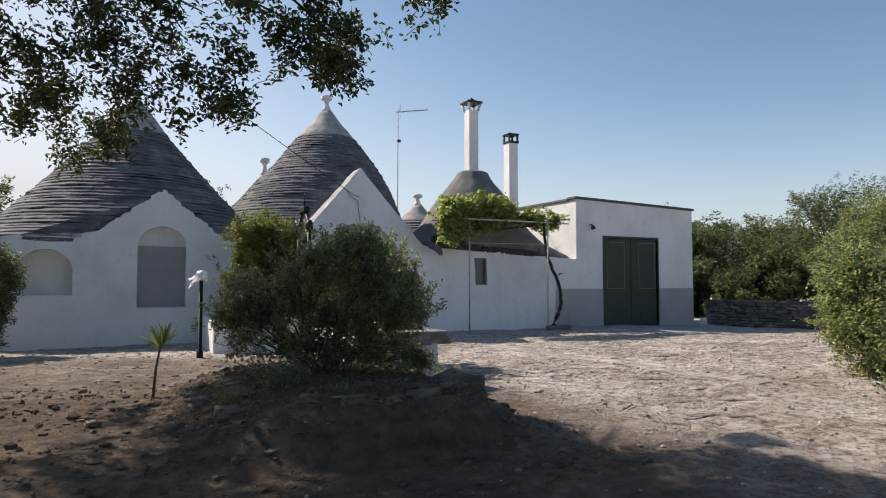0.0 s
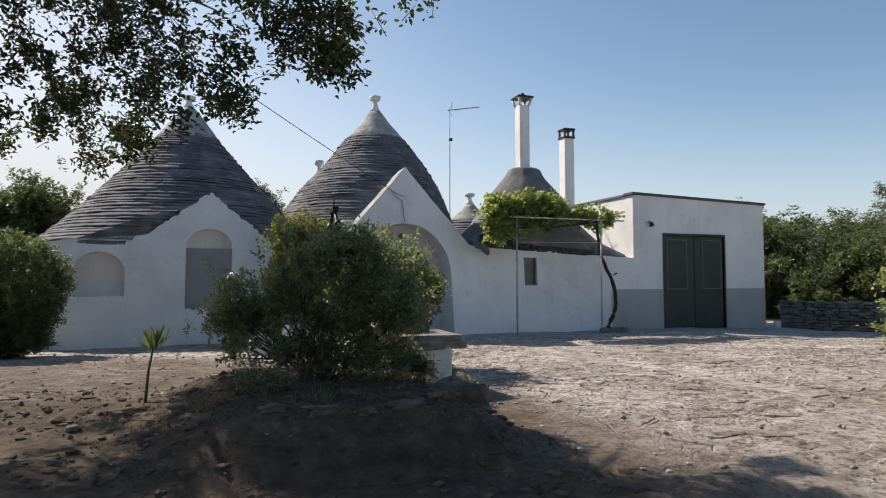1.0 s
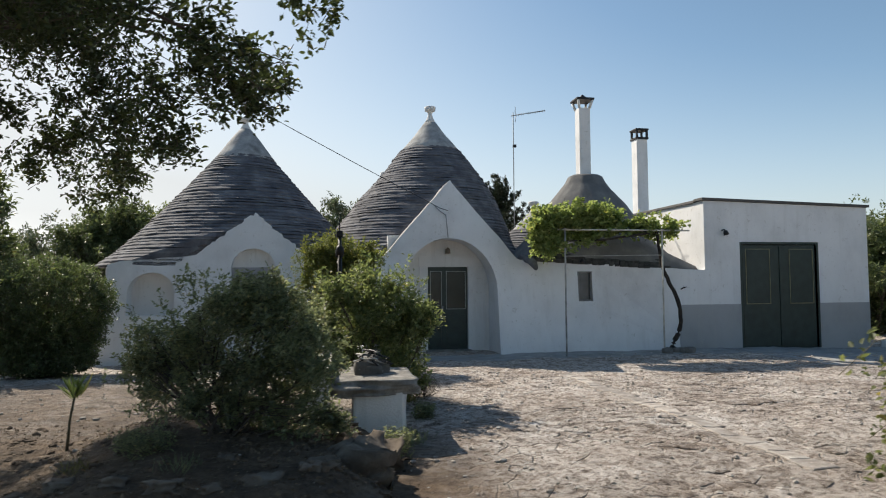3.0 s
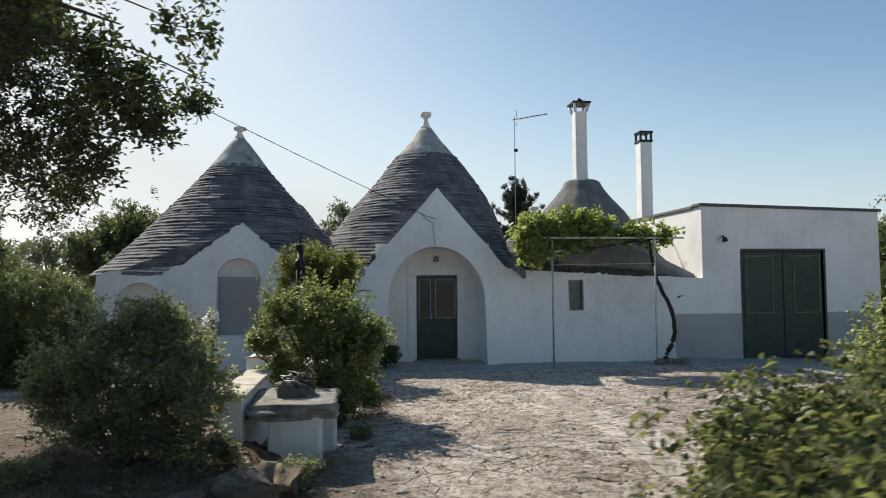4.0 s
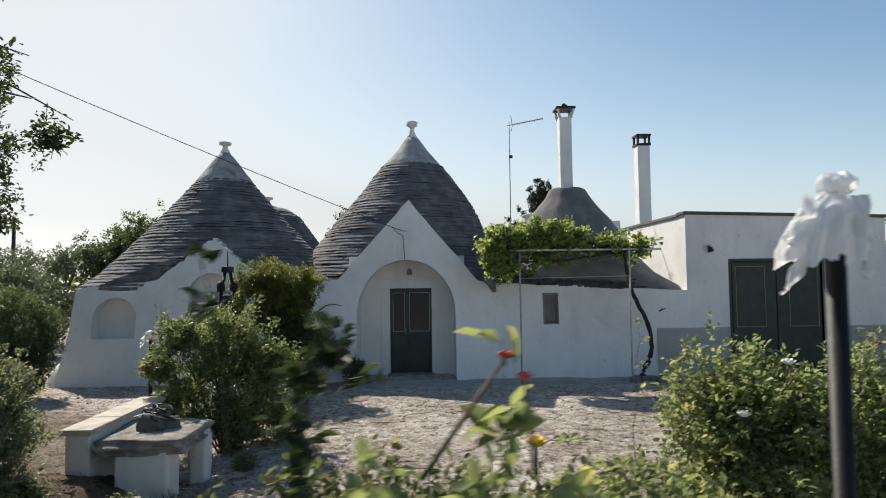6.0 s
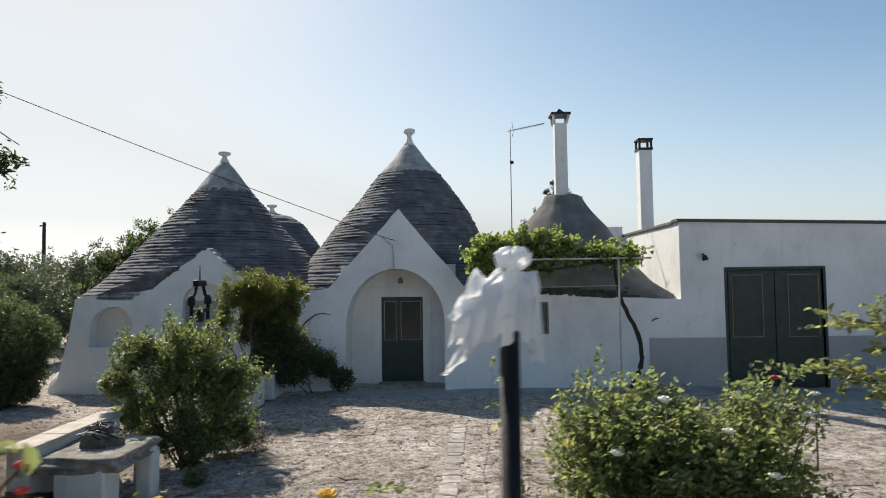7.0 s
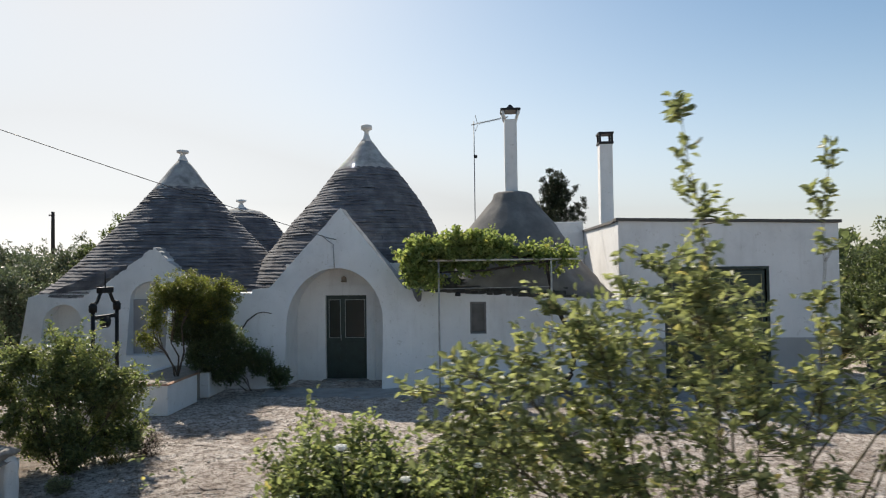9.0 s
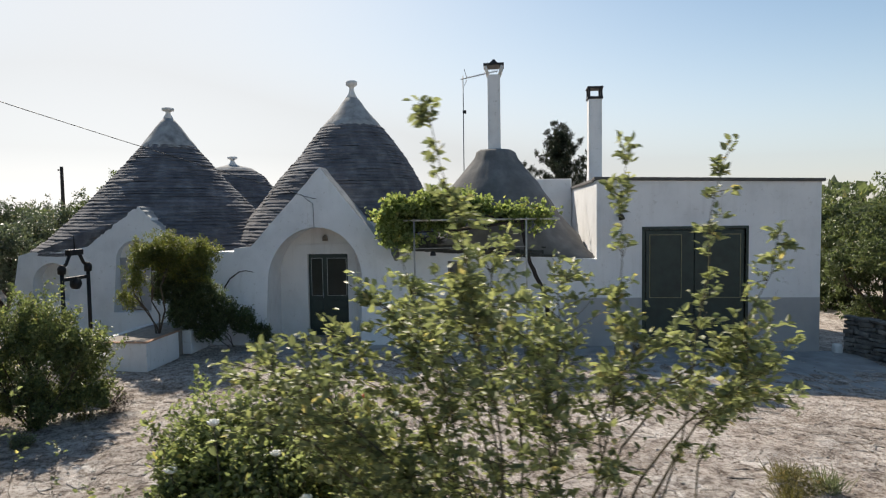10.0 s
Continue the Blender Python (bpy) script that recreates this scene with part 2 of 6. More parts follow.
VINE_BARK = plain("vine_bark", (0.035, 0.027, 0.022), 0.95, 0, 0.5, 18, 1.0)
TWIG = plain("twig", (0.10, 0.085, 0.05), 0.9, 0, 0.4, 20)
GLASS_DARK = plain("dusty_pane", (0.10, 0.105, 0.11), 0.25, 0, 0.3, 3, 0.05)
LITTER = leaf_mat("dry_litter", (0.09, 0.055, 0.03), (0.25, 0.18, 0.11), 0.1)
LEAF_OAK = leaf_mat("oak_leaf", (0.035, 0.05, 0.02), (0.085, 0.108, 0.045), 0.3)
LEAF_BUSH = leaf_mat("shrub_leaf", (0.13, 0.155, 0.10), (0.30, 0.325, 0.20), 0.56, 0.5)
LEAF_TALL = leaf_mat("tall_shrub_leaf", (0.085, 0.115, 0.048), (0.24, 0.275, 0.125), 0.5, 0.4)
LEAF_CLIMB = leaf_mat("climber_leaf", (0.10, 0.125, 0.035), (0.22, 0.235, 0.07), 0.5)
LEAF_WILT = leaf_mat("wilting_rose_leaf", (0.075, 0.098, 0.045), (0.225, 0.24, 0.112), 0.5, 0.3)
LEAF_BALL = leaf_mat("hedge_leaf", (0.06, 0.085, 0.04), (0.14, 0.18, 0.08), 0.4, 0.5)
LEAF_ROSE = leaf_mat("rose_leaf", (0.125, 0.158, 0.078), (0.32, 0.36, 0.17), 0.55, 0.5)
LEAF_PLUM = leaf_mat("plum_leaf", (0.115, 0.14, 0.077), (0.35, 0.375, 0.185), 0.48, 0.5)
LEAF_VINE = leaf_mat("vine_leaf", (0.18, 0.23, 0.08), (0.34, 0.40, 0.16), 0.5)
LEAF_OLIVE = leaf_mat("olive_leaf", (0.09, 0.12, 0.075), (0.20, 0.235, 0.155), 0.2)
LEAF_FAR = leaf_mat("grove_leaf", (0.07, 0.095, 0.046), (0.16, 0.195, 0.095), 0.4)
LEAF_NEAR = leaf_mat("tall_rose_leaf", (0.024, 0.04, 0.022), (0.07, 0.10, 0.042), 0.25, 0.08)
LEAF_PINE = leaf_mat("conifer_leaf", (0.014, 0.024, 0.014), (0.035, 0.05, 0.026), 0.15)
GRASS_DRY = leaf_mat("dry_weed", (0.10, 0.10, 0.035), (0.26, 0.22, 0.09), 0.4)
BAG = film_mat("thin_white_plastic")


# ---- building helpers ----
def mesh_obj(name, data, material, parent=None, label=""):
    ob = new(name, data)
    if material and not data.materials:
        data.materials.append(material)
    if parent:
        ob.parent = parent
    if label:
        ob["label"] = label
    return ob


def part(name, bm, material, parent, label=""):
    data = bpy.data.meshes.new(name)
    bm.normal_update()
    bm.to_mesh(data)
    bm.free()
    return mesh_obj(name, data, material, parent, label)


def raw(name, verts, faces, material, parent, label="", smooth=False):
    data = bpy.data.meshes.new(name)
    data.from_pydata([tuple(v) for v in verts], [], faces)
    if smooth:
        data.shade_smooth()
    data.update()
    return mesh_obj(name, data, material, parent, label)


def thing(name, label, category, at=(0, 0, 0), group="", kind=""):
    ob = new(name)
    ob.location = at
    ob.empty_display_size = 0.2
    return tagged(ob, label, category, group, kind)


def box_bm(x0, x1, y0, y1, z0, z1, bevel=0.0, bm=None, m=None):
    b = bmesh.new()
    bmesh.ops.create_cube(b, size=1)
    for v in b.verts:
        v.co = Vector((x0 + (v.co.x + 0.5) * (x1 - x0), y0 + (v.co.y + 0.5) * (y1 - y0), z0 + (v.co.z + 0.5) * (z1 - z0)))
    if bevel:
        bmesh.ops.bevel(b, geom=b.edges[:], offset=bevel, segments=2, affect="EDGES", profile=0.5)
    if m is not None:
        b.transform(m)
    return merge(bm, b)


def merge(bm, b):
    if bm is None:
        return b
    tmp = bpy.data.meshes.new("tmp")
    b.to_mesh(tmp)
    b.free()
    bm.from_mesh(tmp)
    bpy.data.meshes.remove(tmp)
    return bm


def tube_bm(points, radii, sides=8, bm=None):
    """A tapered tube along points."""
    b = bm or bmesh.new()
    pts = [Vector(p) for p in points]
    if isinstance(radii, (int, float)):
        radii = [radii] * len(pts)
    rings = []
    for i, p in enumerate(pts):
        d = (pts[min(i + 1, len(pts) - 1)] - pts[max(i - 1, 0)]).normalized()
        u = d.cross(Vector((0, 0, 1)) if abs(d.z) < 0.95 else Vector((1, 0, 0))).normalized()
        w = d.cross(u)
        rings.append([b.verts.new(p + radii[i] * (math.cos(a) * u + math.sin(a) * w)) for a in [2 * math.pi * k / sides for k in range(sides)]])
    for r, s in zip(rings, rings[1:]):
        for k in range(sides):
            b.faces.new((r[k], r[(k + 1) % sides], s[(k + 1) % sides], s[k]))
    b.faces.new(rings[0][::-1])
    b.faces.new(rings[-1])
    for f in b.faces:
        f.smooth = True
    return b


def smooth_path(points, radii, n, wob=0.0, seed=0):
    """Points and radii along a soft curve through the given ones."""
    f = np.linspace(0, len(points) - 1, n)
    out, k = [], np.arange(len(points))
    for axis in range(3):
        v = np.array([p[axis] for p in points], float)
        m = np.gradient(v)
        i = np.minimum(f.astype(int), len(points) - 2)
        t = f - i
        out.append((2 * t**3 - 3 * t**2 + 1) * v[i] + (t**3 - 2 * t**2 + t) * m[i] + (3 * t**2 - 2 * t**3) * v[i + 1] + (t**3 - t**2) * m[i + 1])
    g = np.random.default_rng(seed)
    xyz = np.stack(out, axis=1) + g.normal(size=(n, 3)) * wob
    return [Vector(q) for q in xyz], [float(np.interp(a, k, radii)) * (1 + 8 * wob * g.normal()) for a in f]


def lathe(name, profile, axis, material, parent, label="", segs=48, jitter=0.0, seed=1):
    """A turned form: profile of (radius, height) round an upright axis."""
    rng = random.Random(seed)
    verts, faces = [], []
    for r, z in profile:
        for k in range(segs):
            a = 2 * math.pi * k / segs
            rr = r * (1 + rng.uniform(-jitter, jitter))
            verts.append((axis[0] + rr * math.cos(a), axis[1] + rr * math.sin(a), z))
    n = len(profile)
    for i in range(n - 1):
        for k in range(segs):
            a, b2 = i * segs + k, i * segs + (k + 1) % segs
            faces.append((a, b2, b2 + segs, a + segs))
    faces.append(tuple(range(segs))[::-1])
    faces.append(tuple(range((n - 1) * segs, n * segs)))
    return raw(name, verts, faces, material, parent, label, smooth=True)


def wall_sheet(name, outline, holes, front, thick, batter, material, parent, label=""):
    """An upright wall from an (x, z) outline with openings, leaning back by batter."""
    from mathutils.geometry import tessellate_polygon
    loops = [outline] + holes
    tris = tessellate_polygon([[Vector((x, z, 0)) for x, z in lp] for lp in loops])
    flat = [p for lp in loops for p in lp]
    n = len(flat)
    verts = [(x, front + batter * z, z) for x, z in flat] + [(x, front + thick, z) for x, z in flat]
    faces = []
    for a, b2, c in tris:
        cross = (flat[b2][0] - flat[a][0]) * (flat[c][1] - flat[a][1]) - (flat[b2][1] - flat[a][1]) * (flat[c][0] - flat[a][0])
        if cross < 0:
            b2, c = c, b2
        faces += [(a, b2, c), (c + n, b2 + n, a + n)]
    start = 0
    for lp in loops:
        k = len(lp)
        for i in range(k):
            a, b2 = start + i, start + (i + 1) % k
            faces.append((a, a + n, b2 + n, b2))
        start += k
    data = bpy.data.meshes.new(name)
    data.from_pydata(verts, [], faces)
    bm = bmesh.new()
    bm.from_mesh(data)
    bpy.data.meshes.remove(data)
    bmesh.ops.recalc_face_normals(bm, faces=bm.faces)
    return part(name, bm, material, parent, label)


def arch(x0, x1, z0, spring, top, n=14):
    """An arched opening's outline, from its left foot round to its right foot."""
    pts = [(x0, z0)]
    cx, rx = (x0 + x1) / 2, (x1 - x0) / 2
    for i in range(n + 1):
        a = math.pi - math.pi * i / n
        pts.append((cx + rx * math.cos(a), spring + (top - spring) * math.sin(a)))
    pts.append((x1, z0))
    return pts


def ragged(a, b, n, amount, rng):
    """Points between two corners, a little uneven; the last corner is left out."""
    out = []
    for i in range(n):
        f = i / n
        j = 0 if i == 0 else amount
        out.append((a[0] + (b[0] - a[0]) * f + rng.uniform(-j, j), a[1] + (b[1] - a[1]) * f + rng.uniform(-j, j)))
    return out


# ---- foliage helpers ----
def leaf_mesh(name, centers, dirs, size, width, material, parent, label="", seed=0, fold=0.25, detail=1):
    """Many small folded leaves, one mesh. detail 1: two triangles each, 2: four."""
    rng = np.random.default_rng(seed)
    c = np.asarray(centers, dtype=float)
    d = np.asarray(dirs, dtype=float)
    n = len(c)
    d /= np.linalg.norm(d, axis=1)[:, None] + 1e-9
    up = rng.normal(size=(n, 3)) * 0.7 + np.array([0, 0, 1.0])
    s = np.cross(d, up)
    s /= np.linalg.norm(s, axis=1)[:, None] + 1e-9
    nn = np.cross(s, d)
    ln = (size * rng.uniform(0.65, 1.3, n))[:, None]
    wd = ln * width
    f = fold * wd
    if detail == 1:
        pts = np.stack([c, c + d * ln * 0.5 + s * wd * 0.5 + nn * f, c + d * ln, c + d * ln * 0.5 - s * wd * 0.5 + nn * f], axis=1)
        k, tri = 4, np.array([[0, 1, 2], [0, 2, 3]])
    else:
        tip = c + d * ln - nn * f * 0.8
        pts = np.stack([c, c + d * ln * 0.33 + s * wd * 0.48 + nn * f, c + d * ln * 0.72 + s * wd * 0.36 + nn * f * 0.7, tip,
                        c + d * ln * 0.72 - s * wd * 0.36 + nn * f * 0.7, c + d * ln * 0.33 - s * wd * 0.48 + nn * f], axis=1)
        k, tri = 6, np.array([[0, 1, 2], [0, 2, 3], [0, 3, 4], [0, 4, 5]])
    faces = (np.arange(n)[:, None, None] * k + tri[None]).reshape(-1, 3)
    data = bpy.data.meshes.new(name)
    data.vertices.add(n * k)
    data.vertices.foreach_set("co", pts.reshape(-1).astype(np.float32))
    data.loops.add(faces.size)
    data.loops.foreach_set("vertex_index", faces.reshape(-1).astype(np.int32))
    data.polygons.add(len(faces))
    data.polygons.foreach_set("loop_start", np.arange(0, faces.size, 3, dtype=np.int32))
    data.polygons.foreach_set("loop_total", np.full(len(faces), 3, dtype=np.int32))
    data.update(calc_edges=True)
    return mesh_obj(name, data, material, parent, label)


def twig_mesh(name, starts, ends, r0, r1, material, parent, label=""):
    """Many thin three-sided twigs in one mesh."""
    a, b2 = np.asarray(starts, float), np.asarray(ends, float)
    n = len(a)
    d = b2 - a
    u = np.cross(d, np.array([0.3, 0.2, 1.0]))
    u /= np.linalg.norm(u, axis=1)[:, None] + 1e-9
    w = np.cross(d, u)
    w /= np.linalg.norm(w, axis=1)[:, None] + 1e-9
    pts = []
    for p, r in ((a, r0), (b2, r1)):
        for k in range(3):
            t = 2 * math.pi * k / 3
            pts.append(p + r * (math.cos(t) * u + math.sin(t) * w))
    pts = np.stack(pts, axis=1)
    quad = np.array([[0, 1, 4, 3], [1, 2, 5, 4], [2, 0, 3, 5]])
    faces = (np.arange(n)[:, None, None] * 6 + quad[None]).reshape(-1, 4)
    data = bpy.data.meshes.new(name)
    data.from_pydata(pts.reshape(-1, 3).tolist(), [], faces.tolist())
    return tagged(mesh_obj(name, data, material, parent, label), kind="stuff")


def in_blobs(blobs, n, rng, shell=0.6, power=0.6):
    """n points in a union of ellipsoids (x, y, z, rx, ry, rz), denser towards the outside, and the ways outwards."""
    vol = np.array([b[3] * b[4] * b[5] for b in blobs]) ** power
    pick = rng.choice(len(blobs), size=n, p=vol / vol.sum())
    bl = np.array(blobs)[pick]
    d = rng.normal(size=(n, 3))
    d /= np.linalg.norm(d, axis=1)[:, None]
    r = np.where(rng.random(n) < shell, rng.uniform(0.75, 1.05, n), rng.random(n) ** (1 / 3))
    p = bl[:, :3] + d * r[:, None] * bl[:, 3:]
    return p, d


def shrub(name, label, category, base, blobs, twigs, per, leaf, width, material, seed, stems=5, stem_r=0.03, shell=0.6, detail=1, twig_len=0.3,
          bark=None, droop=0.0, spread=0.12, flat=0.0, clump=0.0, bunch=9, core=0, shoots=0, reach=0.3):
    """Stems from the base into the crown, twigs at the rim and leaves along every twig."""
    rng = np.random.default_rng(seed)
    root = thing(name, label, category, base)
    inv = np.array(base)
    tips, out = in_blobs(blobs, twigs, rng, shell)
    if clump:
        mids, ways = in_blobs(blobs, max(3, twigs // bunch), rng, shell)
        pick = rng.integers(0, len(mids), twigs)
        tips = mids[pick] + rng.normal(size=tips.shape) * clump * rng.uniform(0.5, 1.3, len(mids))[pick][:, None]
        out = ways[pick] + rng.normal(size=tips.shape) * 0.35
        out /= np.linalg.norm(out, axis=1)[:, None]
    tips = tips - inv
    way = out * 0.8 + rng.normal(size=out.shape) * 0.5 + np.array([0, 0, 0.35 - droop])
    way /= np.linalg.norm(way, axis=1)[:, None]
    starts = tips - way * twig_len * rng.uniform(0.6, 1.2, twigs)[:, None]
    if shoots:
        p, d = in_blobs(blobs, shoots * 3, rng, 1.0)
        keep = np.argsort(-d[:, 2] - 0.4 * rng.random(len(d)))[:shoots]
        p, d = p[keep] - inv, d[keep] * 0.7 + rng.normal(size=(shoots, 3)) * 0.25 + np.array([0, 0, 0.8])
        d /= np.linalg.norm(d, axis=1)[:, None]
        ln = reach * rng.uniform(0.5, 1.2, shoots)[:, None]
        starts, tips, way = np.concatenate([starts, p - d * 0.1, p + d * ln * 0.4]), np.concatenate([tips, p + d * ln * 0.5, p + d * ln]), np.concatenate([way, d, d])
        twigs += 2 * shoots
    bm = bmesh.new()
    for i in range(stems):
        b = blobs[i % len(blobs)]
        end = np.array(b[:3]) - inv + rng.normal(size=3) * np.array(b[3:]) * 0.3
        foot = rng.normal(size=3) * np.array([0.4, 0.4, 0]) * min(0.35, stem_r * 6)
        foot[2] = -0.05
        mid = foot * 0.45 + end * 0.55 + rng.normal(size=3) * 0.08
        mid2 = foot * 0.75 + end * 0.25 + rng.normal(size=3) * 0.06
        tube_bm([foot, mid2, mid, end], [stem_r, stem_r * 0.8, stem_r * 0.55, stem_r * 0.2], 6, bm)
        for _ in range(3):
            e2 = end + np.clip(rng.normal(size=3), -1.3, 1.3) * np.array(b[3:]) * 0.4
            tube_bm([mid, (mid + e2) / 2 + rng.normal(size=3) * 0.05, e2], [stem_r * 0.45, stem_r * 0.3, stem_r * 0.12], 5, bm)
    part("stem", bm, bark or BARK, root)
    twig_mesh("twig", starts, tips, max(0.002, stem_r * 0.12), 0.0015, bark or TWIG, root)
    f = rng.uniform(0.1, 1.05, size=(twigs, per))
    pos = starts[:, None, :] + (tips - starts)[:, None, :] * f[..., None] + rng.normal(size=(twigs, per, 3)) * spread * twig_len
    ld = way[:, None, :] * 0.6 + rng.normal(size=(twigs, per, 3)) * np.array([1, 1, 0.7 - flat]) + np.array([0, 0, 0.1 - droop])
    leaf_mesh("foliage", pos.reshape(-1, 3), ld.reshape(-1, 3), leaf, width, material, root, "", seed, detail=detail)
    if core:
        p, d = in_blobs([(*q[:3], q[3] * 0.8, q[4] * 0.8, q[5] * 0.8) for q in blobs], core, rng, 0.0)
        leaf_mesh("inner_foliage", p - inv, d + rng.normal(size=d.shape), leaf * 1.25, width, material, root, "", seed + 1)
    return root


# ---- ground ----
def step(a, b, v):
    t = max(0.0, min(1.0, (v - a) / (b - a)))
    return t * t * (3 - 2 * t)


def ground_z(x, y):
    z = 0.2 * (1 - step(4.5, 13.0, y))
    z += 0.16 * (1 - step(-0.5, 3.0, x)) * step(3.0, 7.0, y) * (1 - step(10.5, 14.5, y))
    wob = 0.22 * noise.noise(Vector((x * 1.1, y * 1.1, 21))) + 0.10 * noise.noise(Vector((x * 3.7, y * 3.7, 5)))
    z += 0.32 * step(3.8, 4.35, y + wob) * (1 - step(6.2, 7.4, y)) * (1 - step(2.5, 3.0, x + wob)) * step(0.0, 1.25, x)
    z -= 0.12 * step(12.0, 18.0, x) * (1 - step(40, 60, x))
    near = 1 - step(25, 40, abs(x - 7) + abs(y - 8))
    z += near * (0.035 * noise.noise(Vector((x * 0.9, y * 0.9, 0))) + 0.02 * noise.noise(Vector((x * 3.1, y * 3.1, 4))))
    z += near * (0.013 * noise.noise(Vector((x * 7.3, y * 7.3, 8))) + 0.010 * noise.noise(Vector((x * 17, y * 17, 2))))
    return z


def spread_axis(lo, hi, fine, far):
    out, v, s = list(np.arange(lo, hi, fine)), hi, fine
    while v < far:
        out.append(v)
        s *= 1.25
        v += s
    out.append(far)
    v, s, left = lo, fine, []
    while v > -far:
        s *= 1.25
        v -= s
        left.append(max(v, -far))
    return left[::-1] + out


GX, GY = spread_axis(-3.0, 16.5, 0.06, 900.0), spread_axis(1.4, 14.9, 0.06, 900.0)
gv = [(x, y, ground_z(x, y)) for y in GY for x in GX]
nx = len(GX)
gf = [(j * nx + i, j * nx + i + 1, (j + 1) * nx + i + 1, (j + 1) * nx + i) for j in range(len(GY) - 1) for i in range(nx - 1)]
ground = raw("ground", gv, gf, ground_mat(), None, smooth=True)
tagged(ground, "worn stone and cement yard with cracks, grit and reddish soil", "ground", kind="structure")

# ---- trulli house ----
rng = random.Random(7)
house = thing("trulli_house", "white limewashed trulli house with grey dry-stone cone roofs", "house", (0, 0, 0))
FRONT, BATTER, AX_LEFT = 14.78, 0.14, 12.055

# left front with its ragged gable, a blind niche and an arched closed window
left_outline = [(-2.75, -0.2), (3.3, -0.2), (3.3, 2.25)]
left_outline += ragged((2.1, 2.28), (0.72, 3.42), 24, 0.035, rng)
left_outline += ragged((0.72, 3.42), (-0.55, 2.42), 24, 0.035, rng)
left_outline += ragged((-0.55, 2.42), (-2.4, 2.25), 8, 0.02, rng)
left_outline += [(-2.42, 2.2), (-2.5, 1.2)]
niche = arch(-1.98, -0.98, 1.06, 1.55, 2.02)
shut = arch(0.22, 1.20, 0.78, 2.13, 2.57)
left_front = wall_sheet("front_wall", left_outline, [niche, shut], FRONT, 1.25, BATTER, WHITE, house)
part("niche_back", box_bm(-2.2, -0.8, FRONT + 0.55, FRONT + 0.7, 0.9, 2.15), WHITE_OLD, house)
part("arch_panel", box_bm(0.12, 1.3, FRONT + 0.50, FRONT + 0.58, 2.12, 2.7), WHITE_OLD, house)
shutter = part("shutter", box_bm(0.2, 1.22, FRONT + 0.44, FRONT + 0.50, 0.76, 2.13, 0.01), plain("grey_shutter", (0.31, 0.31, 0.325), 0.6, 0, 0.08, 3), house, "closed grey shutter")
# a bulge of plaster at the foot of the corner
bm = bmesh.new()
bmesh.ops.create_icosphere(bm, subdivisions=3, radius=1)
for v in bm.verts:
    v.co = Vector((-2.55 + 0.62 * v.co.x, FRONT + 0.75 + 0.75 * v.co.y, 0.0 + 0.62 * v.co.z))
part("buttress", bm, WHITE, house)

# middle front with the tall gable and the deep arch
MID = [(3.3, -0.2), (4.18, -0.2)] + arch(4.18, 6.52, -0.2, 1.55, 2.84, 20)[1:] + [(7.2, -0.2), (7.2, 2.28)]
MID += ragged((7.05, 2.33), (5.42, 4.32), 10, 0.012, rng) + ragged((5.42, 4.32), (3.72, 2.38), 10, 0.012, rng)
MID += [(3.72, 2.38), (3.3, 2.34)]
mid_front = wall_sheet("gable_wall", MID, [], FRONT - 0.06, 1.25, BATTER + 0.012, WHITE, house)
def bare_top(wall):
    """Leave the sloping top of a gable as unpainted weathered stone."""
    wall.data.materials.append(CAP)
    for p in wall.data.polygons:
        if p.normal.z > 0.35 and p.center.z > 2.3:
            p.material_index = 1


for wall in (left_front, mid_front):
    bare_top(wall)
inner = [(3.9, -0.2), (4.92, -0.2), (4.92, 2.14), (5.96, 2.14), (5.96, -0.2), (6.8, -0.2), (6.8, 2.95), (3.9, 2.95)]
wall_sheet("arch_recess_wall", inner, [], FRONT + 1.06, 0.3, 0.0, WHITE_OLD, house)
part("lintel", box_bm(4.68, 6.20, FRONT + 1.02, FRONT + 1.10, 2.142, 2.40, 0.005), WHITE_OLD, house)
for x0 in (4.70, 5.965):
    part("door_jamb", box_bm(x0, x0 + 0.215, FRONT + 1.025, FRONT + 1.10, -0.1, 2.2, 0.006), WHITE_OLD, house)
part("threshold", box_bm(4.86, 6.02, FRONT + 0.85, FRONT + 1.15, -0.1, 0.035, 0.01), SLAB, house)
part("bell_lamp", tube_bm([(5.42, FRONT + 0.95, 2.62), (5.42, FRONT + 0.93, 2.60), (5.42, FRONT + 0.93, 2.48)], [0.03, 0.06, 0.07], 10), plain("rusty_shade", (0.20, 0.16, 0.12), 0.7), house, "small rusty lamp over the door")
part("conduit", tube_bm([(4.98, FRONT + 0.41, 3.66), (5.15, FRONT + 0.44, 3.5), (5.28, FRONT + 0.42, 3.42), (5.32, FRONT + 0.33, 2.85)], 0.012, 6), plain("grey_conduit", (0.34, 0.34, 0.34), 0.7), house, "thin grey conduit")
part("dry_tendril", tube_bm([(3.08, FRONT + 0.14, 1.37), (3.22, FRONT + 0.17, 1.6), (3.45, FRONT + 0.2, 1.77), (3.62, FRONT + 0.2, 1.8), (3.82, FRONT + 0.2, 1.76)], [0.02, 0.018, 0.014, 0.012, 0.006], 6), VINE_BARK, house, "dry climbing stem on the wall")

